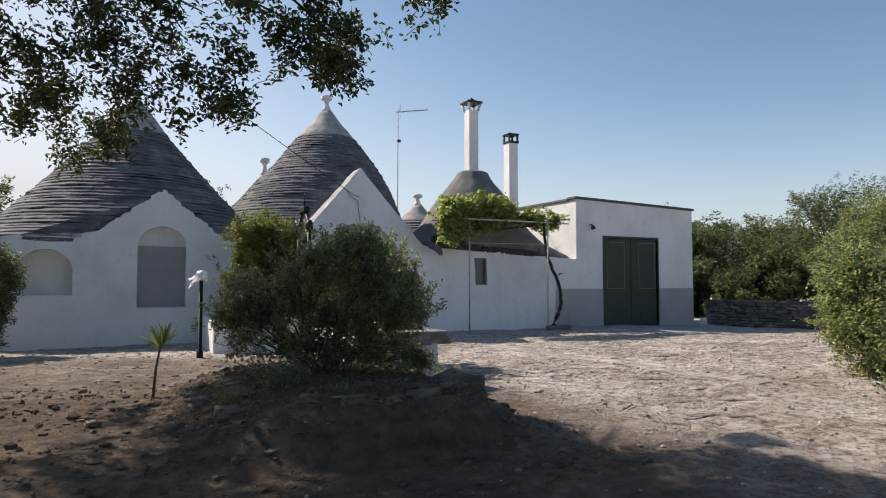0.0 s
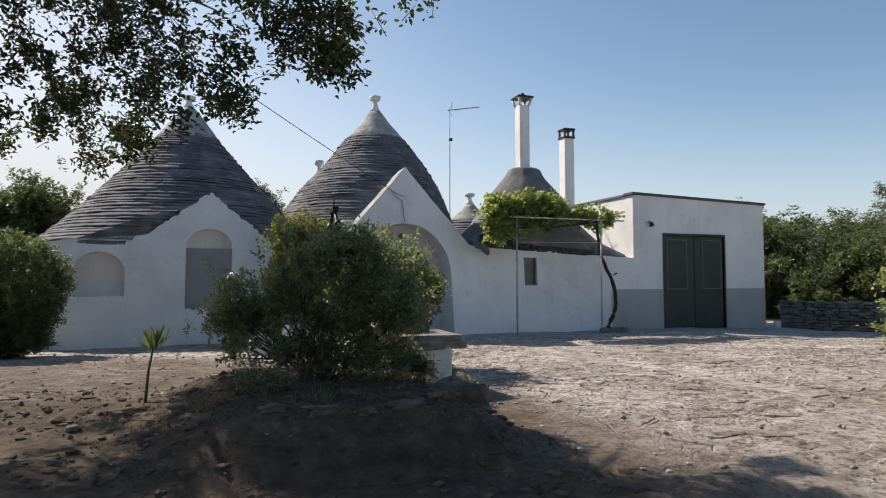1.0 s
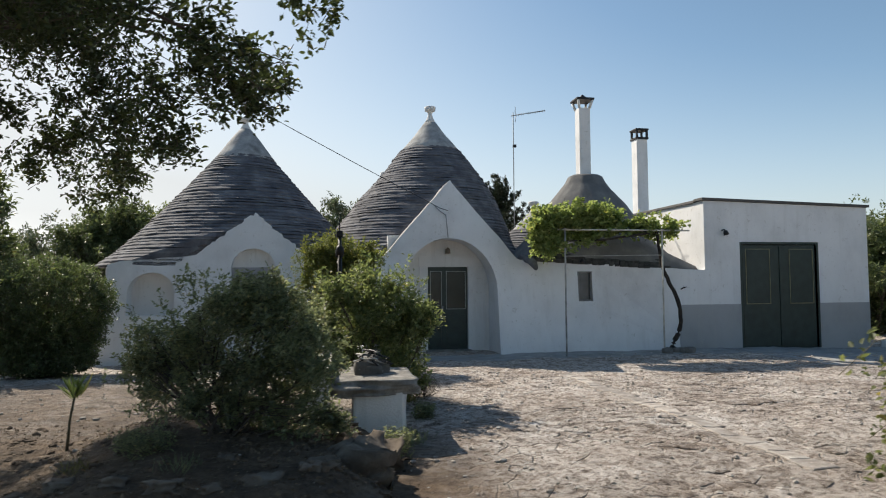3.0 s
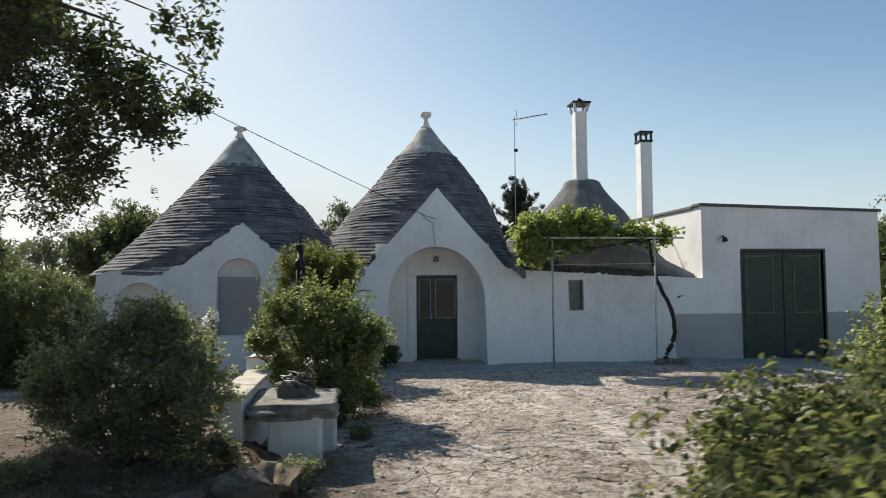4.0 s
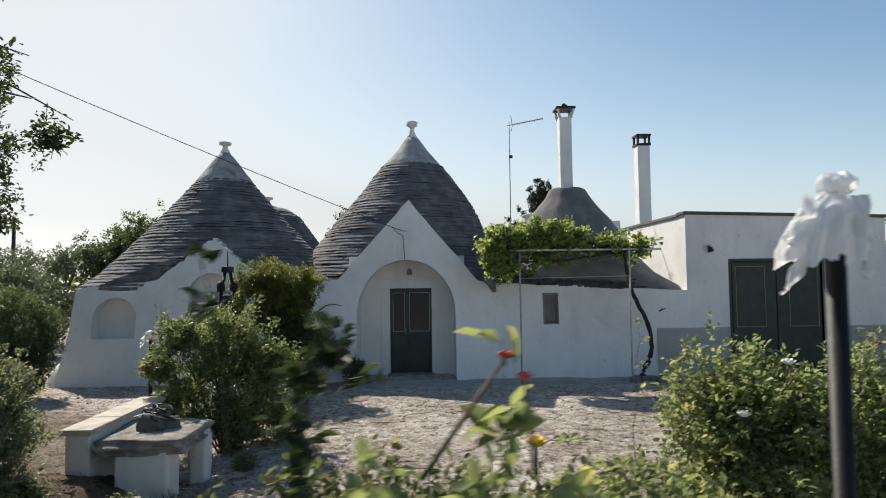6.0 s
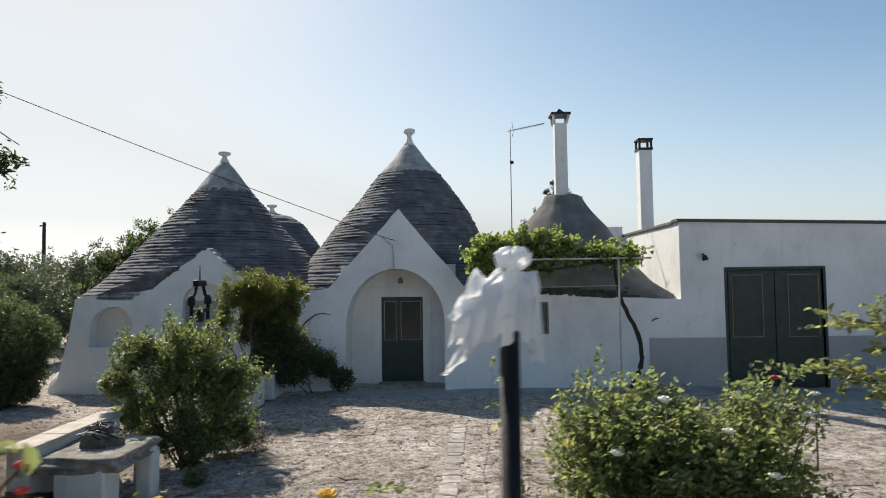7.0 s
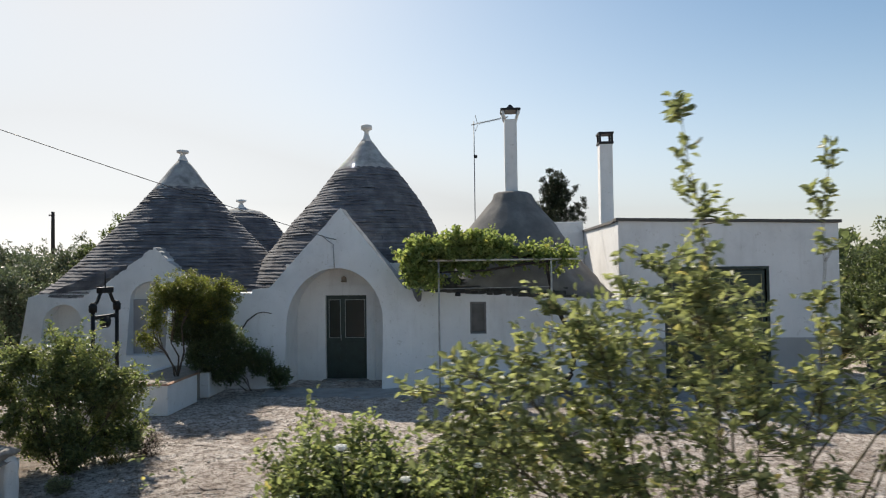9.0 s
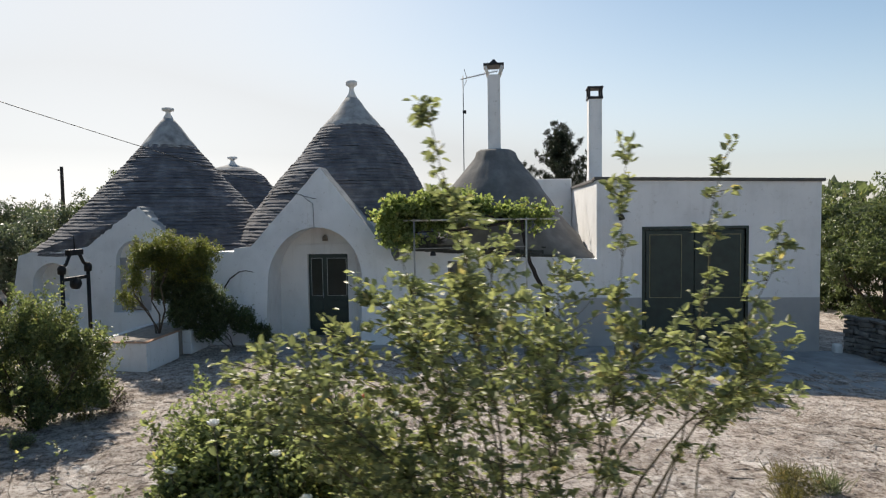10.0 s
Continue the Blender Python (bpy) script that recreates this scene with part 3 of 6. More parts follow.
# low front with the little window
LOW = [(7.2 + 0.373846 * k, -0.2) for k in range(14)] + ragged((12.06, 2.03), (10.6, 2.09), 5, 0.008, rng) + ragged((10.6, 2.09), (7.2, 2.30), 14, 0.02, rng)
LOW += [(7.2, 2.30)]
win = [(8.60, 1.25), (8.98, 1.25), (8.98, 2.0), (8.60, 2.0)]
low_wall = wall_sheet("low_wall", LOW, [win], FRONT, 1.0, 0.10, WHITE, house)
for v in low_wall.data.vertices:
    # the batter dies out towards the annex
    if v.co.y < FRONT + 0.6:
        f = (v.co.x - 7.2) / 4.86
        v.co.y = 14.74 + 0.1 * f + 0.14 * (1 - f) * v.co.z
er = random.Random(31)
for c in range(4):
    # dark mossy courses that carry the skirt of the cone behind; vine shade in their colour
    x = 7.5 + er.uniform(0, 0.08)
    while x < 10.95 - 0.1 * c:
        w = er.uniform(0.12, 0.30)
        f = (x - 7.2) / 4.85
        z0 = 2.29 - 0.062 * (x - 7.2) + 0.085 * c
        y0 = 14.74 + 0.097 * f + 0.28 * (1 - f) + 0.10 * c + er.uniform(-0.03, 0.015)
        part("eave_stone", box_bm(x, x + w - 0.008, y0, 15.5, z0 - 0.02, z0 + 0.075 + er.uniform(-0.012, 0.02), 0.01), MOSSY_SHADED, house)
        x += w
window = part("window", box_bm(8.56, 9.02, FRONT + 0.24, FRONT + 0.28, 1.2, 2.05), GLASS_DARK, house, "small grey window")
wf = box_bm(8.60, 8.64, FRONT + 0.17, FRONT + 0.24, 1.25, 2.0)
box_bm(8.94, 8.98, FRONT + 0.17, FRONT + 0.24, 1.25, 2.0, 0, wf)
box_bm(8.64, 8.94, FRONT + 0.17, FRONT + 0.24, 1.25, 1.29, 0, wf)
box_bm(8.64, 8.94, FRONT + 0.17, FRONT + 0.24, 1.96, 2.0, 0, wf)
part("frame", wf, plain("grey_frame", (0.16, 0.16, 0.16), 0.6), window)

# side and back walls and the roof terrace between the cones
part("side_wall", box_bm(-2.7, -2.0, FRONT + 1.0, 21.5, -0.2, 2.18, 0.05), WHITE, house)
part("back_wall", box_bm(-2.0, 12.0, 21.0, 21.5, -0.2, 2.18), WHITE, house)
part("roof_terrace", box_bm(-1.99, 11.98, FRONT + 1.42, 20.99, 1.95, 2.14), CAP, house)

# doors
def panel_door(name, x0, x1, z0, z1, y, parent, leaves, label):
    d = part(name, box_bm(x0, x1, y, y + 0.05, z0, z1, 0.006), GREEN_PAINT, parent, label)
    cuts = [x0] + [x0 + (x1 - x0) * c for c in leaves] + [x1]
    w = cuts[1] - x0
    for lo, hi in zip(cuts, cuts[1:]):
        a, b2 = lo + 0.08, hi - 0.06
        zm = z0 + (z1 - z0) * 0.5
        part("glass_panel", box_bm(a, b2, y - 0.006, y + 0.004, zm, z1 - 0.12), plain("door_glass", (0.02, 0.026, 0.025), 0.2, 0, 0.2, 3, 0.02), d)
        for q in ((a - 0.014, a, zm - 0.014, z1 - 0.106), (b2, b2 + 0.014, zm - 0.014, z1 - 0.106), (a, b2, zm - 0.014, zm), (a, b2, z1 - 0.12, z1 - 0.106)):
            part("panel_trim", box_bm(q[0], q[1], y - 0.02, y, q[2], q[3]), plain("pale_trim", (0.30, 0.32, 0.30), 0.6), d)
        part("lower_panel", box_bm(a, b2, y - 0.015, y, z0 + 0.15, zm - 0.14, 0.006), GREEN_PAINT, d)
    part("handle", tube_bm([(x0 + w - 0.03, y - 0.05, z0 + 1.0), (x0 + w - 0.03, y - 0.05, z0 + 1.14)], 0.012, 8), ALU, d)
    return d


panel_door("door", 4.92, 5.96, 0.0, 2.14, FRONT + 1.12, house, [0.40], "dark green double door with glazed upper panels")


# cone roofs of stacked slabs
def cone_roof(name, axis, profile, top_cap, finial, parent, seed, singles, label, course=0.08, gable=None):
    """Rings of flat stones that step inwards, a washed cap and a turned pinnacle. profile: radius, height and sideways lean, from the top."""
    rr = random.Random(seed)
    prof = [p if len(p) == 3 else (*p, 0.0) for p in profile][::-1]
    zs, rs, sh = [p[1] for p in prof], [p[0] for p in prof], [p[2] for p in prof]

    def hold(x, y, z, off):
        if gable:
            (x0, z0), (xm, zm), (x1, z1), push, (left, right, top) = gable
            if left < x < right and z < top:
                off += 0.42
            elif x0 + (z - z0) * (xm - x0) / (zm - z0) - 0.1 < x < x1 + (z - z1) * (xm - x1) / (zm - z1) + 0.1:
                off += push
        return max(y, FRONT + BATTER * z + off)

    cv, cf, segs = [], [], 48
    for z in np.linspace(zs[0], zs[-1], 16):
        r, dx = float(np.interp(z, zs, rs)) - 0.07, float(np.interp(z, zs, sh))
        for k in range(segs):
            t = 2 * math.pi * k / segs
            px = axis[0] + dx + max(0.05, r) * math.cos(t)
            cv.append((px, hold(px, axis[1] + max(0.05, r) * math.sin(t), z, 0.2), z - 0.03))
    for i in range(15):
        for k in range(segs):
            p, q = i * segs + k, i * segs + (k + 1) % segs
            cf.append((p, q, q + segs, p + segs))
    roof = raw(name, cv, cf, CONE, parent, label)
    verts, faces, made = [], [], 0
    z, row = zs[0] - 0.02, 0
    while z < top_cap:
        h = course * rr.uniform(0.7, 1.3)
        t = rr.uniform(0, 0.3)
        end = t + 2 * math.pi
        first = t
        r0 = float(np.interp(z, zs, rs))

        def edge_at(a, level, inward, own):
            zz = z + level * h
            r, dx = float(np.interp(zz, zs, rs)), float(np.interp(zz, zs, sh))
            u = Vector((math.cos(a) * r, math.sin(a) * r, row * 0.9 + seed))
            lip = max(-0.004, 0.007 + 0.03 * noise.noise(u * 1.7) + 0.022 * noise.noise(u * 5.3))
            if 0 < level < 1:
                # the worn brow of the slab stands as far out as its foot
                r = 0.2 * r + 0.8 * float(np.interp(z, zs, rs))
            rad = max(0.04, r + lip * (1 - level * level) + own - inward)
            x = axis[0] + dx + rad * math.cos(a)
            zz += (0.028 * noise.noise(u * 1.3) + 0.020 * noise.noise(u * 4.1)) * (1 - level) + 0.006
            return Vector((x, hold(x, axis[1] + rad * math.sin(a), zz, 0.26 if inward else 0.0), zz))

        while t < end - 0.01:
            ln = min(rr.uniform(0.25, 0.85), (end - t) * r0)
            if (end - t) * r0 - ln < 0.2:
                ln = (end - t) * r0
            da = ln / r0
            own = rr.uniform(-0.008, 0.008)
            n = max(2, int(ln / 0.13))
            turns = [t + 0.0004 + (da - 0.0008) * k / n for k in range(n + 1)]
            # edges along the slab: lower front, lower back, upper front, upper back, brow
            vs = [edge_at(a, lv, inn, own) for lv in (0, 1) for inn in (0.0, 0.22) for a in turns]
            vs += [edge_at(a, 0.35, 0.0, own) for a in turns]
            e = n + 1
            fs = [(k, k + 1, 4 * e + k + 1, 4 * e + k) for k in range(n)] + [(4 * e + k, 4 * e + k + 1, 2 * e + k + 1, 2 * e + k) for k in range(n)]
            fs += [(e + k, e + k + 1, k + 1, k) for k in range(n)] + [(2 * e + k, 2 * e + k + 1, 3 * e + k + 1, 3 * e + k) for k in range(n)]
            fs += [(0, 4 * e, 2 * e, 3 * e, e), (n, e + n, 3 * e + n, 2 * e + n, 4 * e + n)]
            mid = sum(vs, Vector()) / len(vs)
            if made < singles and mid.y < axis[1] - 0.75 * r0 and row < 14:
                md = bpy.data.meshes.new("stone_slab")
                md.from_pydata([v - mid for v in vs], [], fs)
                ob = mesh_obj("stone_slab", md, CONE, roof)
                ob.location = mid
                made += 1
            else:
                n0 = len(verts)
                verts += vs
                faces += [tuple(n0 + i for i in f) for f in fs]
            t += da
        z += h
        row += 1
    rest = raw("slab_course", verts, faces, CONE, roof)
    tagged(rest, kind="stuff")
    rt = float(np.interp(top_cap, zs, rs))
    cap = [(rt + 0.01, top_cap - 0.08)]
    cap += [(float(np.interp(zz, zs, rs)) + 0.015, zz) for zz in np.linspace(top_cap, zs[-1], 7)]
    co = lathe("cap", cap, axis, CAP, parent, "pale washed tip of the cone", 40, 0.02, seed)
    for v in co.data.vertices[:80]:
        a = math.atan2(v.co.y - axis[1], v.co.x - axis[0])
        dz = -0.09 * abs(noise.noise(Vector((math.cos(a) * 3, math.sin(a) * 3, seed)))) - 0.03
        f = 1 + (-dz * 0.75) / max(0.1, math.hypot(v.co.x - axis[0], v.co.y - axis[1]))
        v.co = Vector((axis[0] + (v.co.x - axis[0]) * f, axis[1] + (v.co.y - axis[1]) * f, v.co.z + dz))
    zt, ft = zs[-1], finial
    hgt = ft - zt
    turned = [(rs[-1] + 0.02, zt - 0.02), (0.12, zt + 0.2 * hgt), (0.075, zt + 0.42 * hgt), (0.065, zt + 0.60 * hgt), (0.10, zt + 0.68 * hgt), (0.165, zt + 0.75 * hgt), (0.175, zt + 0.95 * hgt), (0.13, ft)]
    lathe("pinnacle", turned, axis, WHITE_OLD, parent, "white turned pinnacle", 24, 0.01, seed)
    return roof


PROFILE_M = [(0.17, 6.62), (0.44, 6.24), (1.06, 5.53), (1.57, 4.84), (2.09, 4.15, -0.12), (2.38, 3.65, -0.2), (2.62, 3.25, -0.29), (2.86, 2.85, -0.42), (3.16, 2.5, -0.5), (3.32, 2.28, -0.52)]
PROFILE_L = [(0.13, 6.04), (0.30, 5.84), (0.86, 5.06), (1.46, 4.36), (2.05, 3.70), (2.6, 3.10), (3.15, 2.56), (3.62, 2.2)]
PROFILE_C = [(0.43, 4.80), (0.53, 4.74), (0.59, 4.58), (0.69, 4.44), (0.89, 4.20), (1.12, 3.92), (1.42, 3.46), (1.68, 3.06), (2.2, 2.5), (2.9, 2.14), (3.4, 1.95)]
cone_roof("cone_roof", (5.47, 18.77), PROFILE_M, 5.75, 7.13, house, 11, 280, "tall grey cone roof of stacked stone slabs", gable=((3.72, 2.38), (5.42, 4.32), (7.05, 2.33), 0.95, (0, 0, 0)))
cone_roof("cone_roof", (0.13, 18.0), PROFILE_L, 5.2, 6.36, house, 12, 280, "broad grey cone roof of stacked stone slabs", gable=((-0.55, 2.42), (0.72, 3.40), (2.1, 2.28), 0.08, (0.05, 1.37, 2.78)))
cone_roof("cone_roof", (0.45, 21.65), [(0.2, 4.95), (0.65, 4.84), (1.1, 4.52), (1.7, 3.7), (2.2, 2.85), (2.6, 2.2)], 4.72, 5.26, house, 14, 0, "lower cone roof behind")
cone_roof("cone_roof", (4.46, 23.2), [(0.15, 5.2), (0.5, 4.7), (1.2, 3.9), (2.0, 3.0), (2.6, 2.2)], 4.5, 5.85, house, 15, 0, "lower cone roof behind")
cone_roof("cone_roof", (9.13, 19.9), [(0.16, 4.0), (0.35, 3.75), (0.9, 3.3), (1.6, 2.8), (2.2, 2.2)], 3.4, 4.4, house, 16, 0, "small low cone roof behind")
# the smooth cone under the tall chimney
sc = lathe("chimney_cone", [(r, z) for r, z in PROFILE_C[::-1]], (9.75, 17.1), stone_mat("rendered_cone", (0.105, 0.105, 0.105), (0.15, 0.148, 0.146), (0.24, 0.236, 0.228), 1.6), house, "smooth grey rendered cone", 64, 0.02, 5)
for v in sc.data.vertices:
    n3 = noise.noise_vector(v.co * 1.6) * 0.07 + noise.noise_vector(v.co * 4.0) * 0.025
    v.co += Vector((n3.x, n3.y, n3.z * 0.4))
    v.co.y = max(v.co.y, FRONT + 0.10 * v.co.z + 0.06)
    v.co.x = min(v.co.x, 12.03)
spout = part("spout", tube_bm([(7.25, FRONT + 0.55, 2.36), (7.34, FRONT + 0.12, 2.28), (7.38, FRONT - 0.02, 2.2), (7.42, FRONT - 0.12, 2.06)], [0.11, 0.09, 0.10, 0.05], 8), CONE, house, "dark stone rain spout")


def chimney(x, y, z0, z1, w, name, kind):
    c = part(name, box_bm(x - w / 2, x + w / 2, y - w / 2, y + w / 2, z0, z1, 0.015), WHITE, house, "slim white chimney")
    if kind == "flared":
        prof = [(w * 0.5, z1 - 0.01), (w * 0.72, z1 + 0.22)]
        for sx in (-1, 1):
            for sy in (-1, 1):
                part("cap_leg", tube_bm([(x + sx * prof[0][0] * 0.9, y + sy * prof[0][0] * 0.9, prof[0][1]), (x + sx * prof[1][0] * 0.9, y + sy * prof[1][0] * 0.9, prof[1][1])], 0.04, 6), WHITE_OLD, c)
        part("cap_rim", box_bm(x - w * 0.8, x + w * 0.8, y - w * 0.8, y + w * 0.8, z1 + 0.22, z1 + 0.28, 0.01), DARK, c)
        b = bmesh.new()
        bmesh.ops.create_cone(b, cap_ends=True, segments=4, radius1=w * 0.55, radius2=0.03, depth=0.14, matrix=Matrix.Translation((x, y, z1 + 0.35)) @ Matrix.Rotation(math.pi / 4, 4, "Z"))
        part("cap_top", b, DARK, c)
    else:
        part("collar", box_bm(x - w * 0.58, x + w * 0.58, y - w * 0.58, y + w * 0.58, z1, z1 + 0.07, 0.01), DARK, c)
        for sx in (-1, 1):
            for sy in (-1, 1):
                part("cap_post", box_bm(x + sx * w * 0.46 - 0.03, x + sx * w * 0.46 + 0.03, y + sy * w * 0.46 - 0.03, y + sy * w * 0.46 + 0.03, z1 + 0.07, z1 + 0.30), DARK, c)
        part("cap_rim", box_bm(x - w * 0.6, x + w * 0.6, y - w * 0.6, y + w * 0.6, z1 + 0.30, z1 + 0.36, 0.01), DARK, c)
    return c


chimney(9.72, 17.1, 4.6, 6.78, 0.335, "chimney", "flared")
chimney(12.69, 19.35, 3.2, 6.46, 0.385, "chimney", "open")

# ---- flat-roofed annex ----
annex = thing("flat_roofed_annex", "white flat-roofed annex with a grey painted plinth", "building", (0, 0, 0))
AX0, AX1, AY0, AY1 = 12.06, 16.98, 14.84, 20.0
gar = [(13.14, -0.05), (15.37, -0.05), (15.37, 2.70), (13.14, 2.70)]
wall_sheet("front_wall", [(AX0, -0.3), (13.14, -0.3), (13.14, 2.70), (15.37, 2.70), (15.37, -0.3), (AX1, -0.3), (AX1, 3.72), (AX0, 3.84)], [], AY0, 0.35, 0.0, WHITE, annex)
part("plinth_paint", box_bm(11.32, 13.08, AY0 - 0.012, AY0 + 0.01, -0.3, 1.13), GREY_BAND, annex)
part("plinth_paint", box_bm(15.43, AX1 - 0.002, AY0 - 0.012, AY0 + 0.01, -0.3, 1.13), GREY_BAND, annex)
part("side_wall", box_bm(AX0, AX0 + 0.35, AY0 + 0.35, AY1, -0.3, 3.82), WHITE, annex)
part("side_wall", box_bm(AX1 - 0.35, AX1, AY0 + 0.35, AY1, -0.3, 3.72), WHITE, annex)
part("back_wall", box_bm(AX0 + 0.35, AX1 - 0.35, AY1 - 0.35, AY1, -0.3, 3.72), WHITE, annex)
part("rear_block", box_bm(10.9, AX0 - 0.02, 19.6, 22.5, 1.9, 4.15, 0.02), WHITE, annex)
rb = box_bm(AX0 + 0.34, AX1 - 0.34, AY0 + 0.34, AY1 - 0.34, 3.55, 3.7)
part("roof", rb, CAP, annex)
lean = math.atan2(0.12, AX1 - AX0)
cop = box_bm(AX0 - 0.06, AX1 + 0.06, AY0 - 0.06, AY0 + 0.36, 0, 0.07, 0.008)
for v in cop.verts:
    v.co.z += 3.845 - 0.12 * (v.co.x - AX0) / (AX1 - AX0)
part("coping", cop, plain("dark_coping", (0.09, 0.085, 0.08), 0.8), annex, "thin dark roof edge")
part("coping", box_bm(AX0 - 0.05, AX0 + 0.36, AY0 + 0.37, AY1 + 0.05, 3.82, 3.89, 0.008), plain("dark_coping", (0.12, 0.115, 0.11), 0.8), annex, "thin dark roof edge")
gd = part("garage_door", box_bm(13.15, 15.36, AY0 + 0.05, AY0 + 0.10, -0.1, 2.69), GREEN_PAINT, annex, "dark green metal double garage door")
DOOR_LINE = plain("dull_brass_line", (0.20, 0.19, 0.11), 0.6)
for i, (a, b2) in enumerate(((13.25, 13.97), (14.55, 15.27))):
    part("leaf_panel", box_bm(13.17 + i * 1.09, 14.24 + i * 1.09, AY0 + 0.02, AY0 + 0.05, 0.0, 2.66, 0.008), GREEN_PAINT, gd)
    part("upper_panel", box_bm(a + 0.03, b2 - 0.03, AY0 + 0.012, AY0 + 0.02, 1.15, 2.55, 0.004), GREEN_PAINT, gd)
    fr = box_bm(a, a + 0.018, AY0 + 0.006, AY0 + 0.02, 1.12, 2.58)
    box_bm(b2 - 0.018, b2, AY0 + 0.006, AY0 + 0.02, 1.12, 2.58, 0, fr)
    box_bm(a + 0.018, b2 - 0.018, AY0 + 0.006, AY0 + 0.02, 1.12, 1.138, 0, fr)
    box_bm(a + 0.018, b2 - 0.018, AY0 + 0.006, AY0 + 0.02, 2.562, 2.58, 0, fr)
    part("panel_trim", fr, DOOR_LINE, gd)
part("door_frame", box_bm(13.08, 13.14, AY0 - 0.01, AY0 + 0.12, -0.1, 2.76), GREEN_PAINT, annex)
part("door_frame", box_bm(15.37, 15.43, AY0 - 0.01, AY0 + 0.12, -0.1, 2.76), GREEN_PAINT, annex)
part("door_frame", box_bm(13.14, 15.37, AY0 - 0.01, AY0 + 0.12, 2.70, 2.76), GREEN_PAINT, annex)
wl = part("wall_lamp", tube_bm([(12.58, AY0, 3.06), (12.58, AY0 - 0.10, 3.08), (12.58, AY0 - 0.14, 3.02)], 0.018, 8), DARK, annex, "small black wall lamp")
part("shade", tube_bm([(12.58, AY0 - 0.14, 3.04), (12.60, AY0 - 0.16, 2.93)], [0.05, 0.075], 10), DARK, wl)

# rusted bracket left in the wall by the vine
part("wall_bracket", tube_bm([(11.37, AY0 + 0.01, 1.53), (11.42, AY0 - 0.03, 1.57), (11.52, AY0 - 0.02, 1.59)], [0.014, 0.018, 0.007], 7), VINE_BARK, house, "rusted iron bracket")

# ---- garden walls and stone things ----
def rough_stone(name, at, size, material, parent, seed, label="", sub=2, amount=0.22, soft=0.35):
    """An uneven boulder or slab block."""
    bm = bmesh.new()
    bmesh.ops.create_cube(bm, size=1)
    bmesh.ops.subdivide_edges(bm, edges=bm.edges[:], cuts=sub, use_grid_fill=True)
    for v in bm.verts:
        c = v.co.copy()
        c = c.lerp(c.normalized() * 0.62, soft)
        n3 = noise.noise_vector(c * 2.3 + Vector((seed * 3.7, seed, 0)))
        c += n3 * amount * 0.5 + noise.noise_vector(c * 7.1 + Vector((seed, 0, 3))) * amount * 0.13
        v.co = Vector((at[0] + c.x * size[0], at[1] + c.y * size[1], at[2] + c.z * size[2]))
    for f in bm.faces:
        f.smooth = True
    return part(name, bm, material, parent, label)


low = thing("garden_wall", "low white garden wall with a pale stone cap", "wall")
lw = box_bm(2.23, 2.47, 6.41, 8.12, 0.1, 0.87, 0.02)
part("wall_body", lw, WHITE_OLD, low)
for i in range(3):
    y0 = 6.37 + i * 0.595
    part("cap_stone", box_bm(2.19, 2.505, y0 + 0.004, y0 + 0.591, 0.87, 0.925 + 0.004 * (i % 2), 0.01), plain("cap_tile", (0.47, 0.425, 0.37), 0.85, 0, 0.25, 6), low)

bench = thing("stone_bench", "rough stone slab bench on whitewashed blocks", "bench")
rough_stone("slab", (2.93, 6.88, 0.735), (0.84, 0.98, 0.15), SLAB, bench, 3, sub=14, amount=0.20, soft=0.08)
part("support", box_bm(2.70, 3.22, 6.42, 6.74, 0.1, 0.68, 0.03), WHITE_OLD, bench, "whitewashed stone block")
rough_stone("support", (3.24, 7.27, 0.4), (0.18, 0.22, 0.6), WHITE_OLD, bench, 6, "rough whitewashed stone block", 5, 0.2, 0.12)
coil = thing("wire_basket", "dark tangled wire basket on the stone bench", "basket", (2.92, 6.90, 0.78))
for i in range(7):
    cr = random.Random(50 + i)
    tilt = Matrix.Rotation(cr.uniform(0, 3.1), 4, "Z") @ Matrix.Rotation(cr.uniform(0.5, 1.5), 4, "X")
    ring = [tilt @ Vector((0.15 * math.cos(a), 0.15 * math.sin(a), 0)) + Vector((cr.uniform(-0.08, 0.08), cr.uniform(-0.06, 0.06), 0.13)) for a in [math.pi * 2 * k / 18 for k in range(19)]]
    part("wire_loop", tube_bm(ring, 0.009, 5), PIPE if i < 3 else DARK, coil)
for k, (x, y, z2, w) in enumerate(((-0.07, 0.0, 0.08, 0.24), (0.09, 0.03, 0.07, 0.2), (0.02, -0.07, 0.06, 0.18), (0.0, 0.05, 0.16, 0.16))):
    rough_stone("basket_fill", (x, y, z2), (w, w * 0.9, w * 0.75), RUBBLE, coil, 9 + k, "grey rounded stones")

EARTHY = stone_mat("earthy_stone", (0.09, 0.065, 0.045), (0.18, 0.14, 0.105), (0.34, 0.29, 0.23), 4.0)
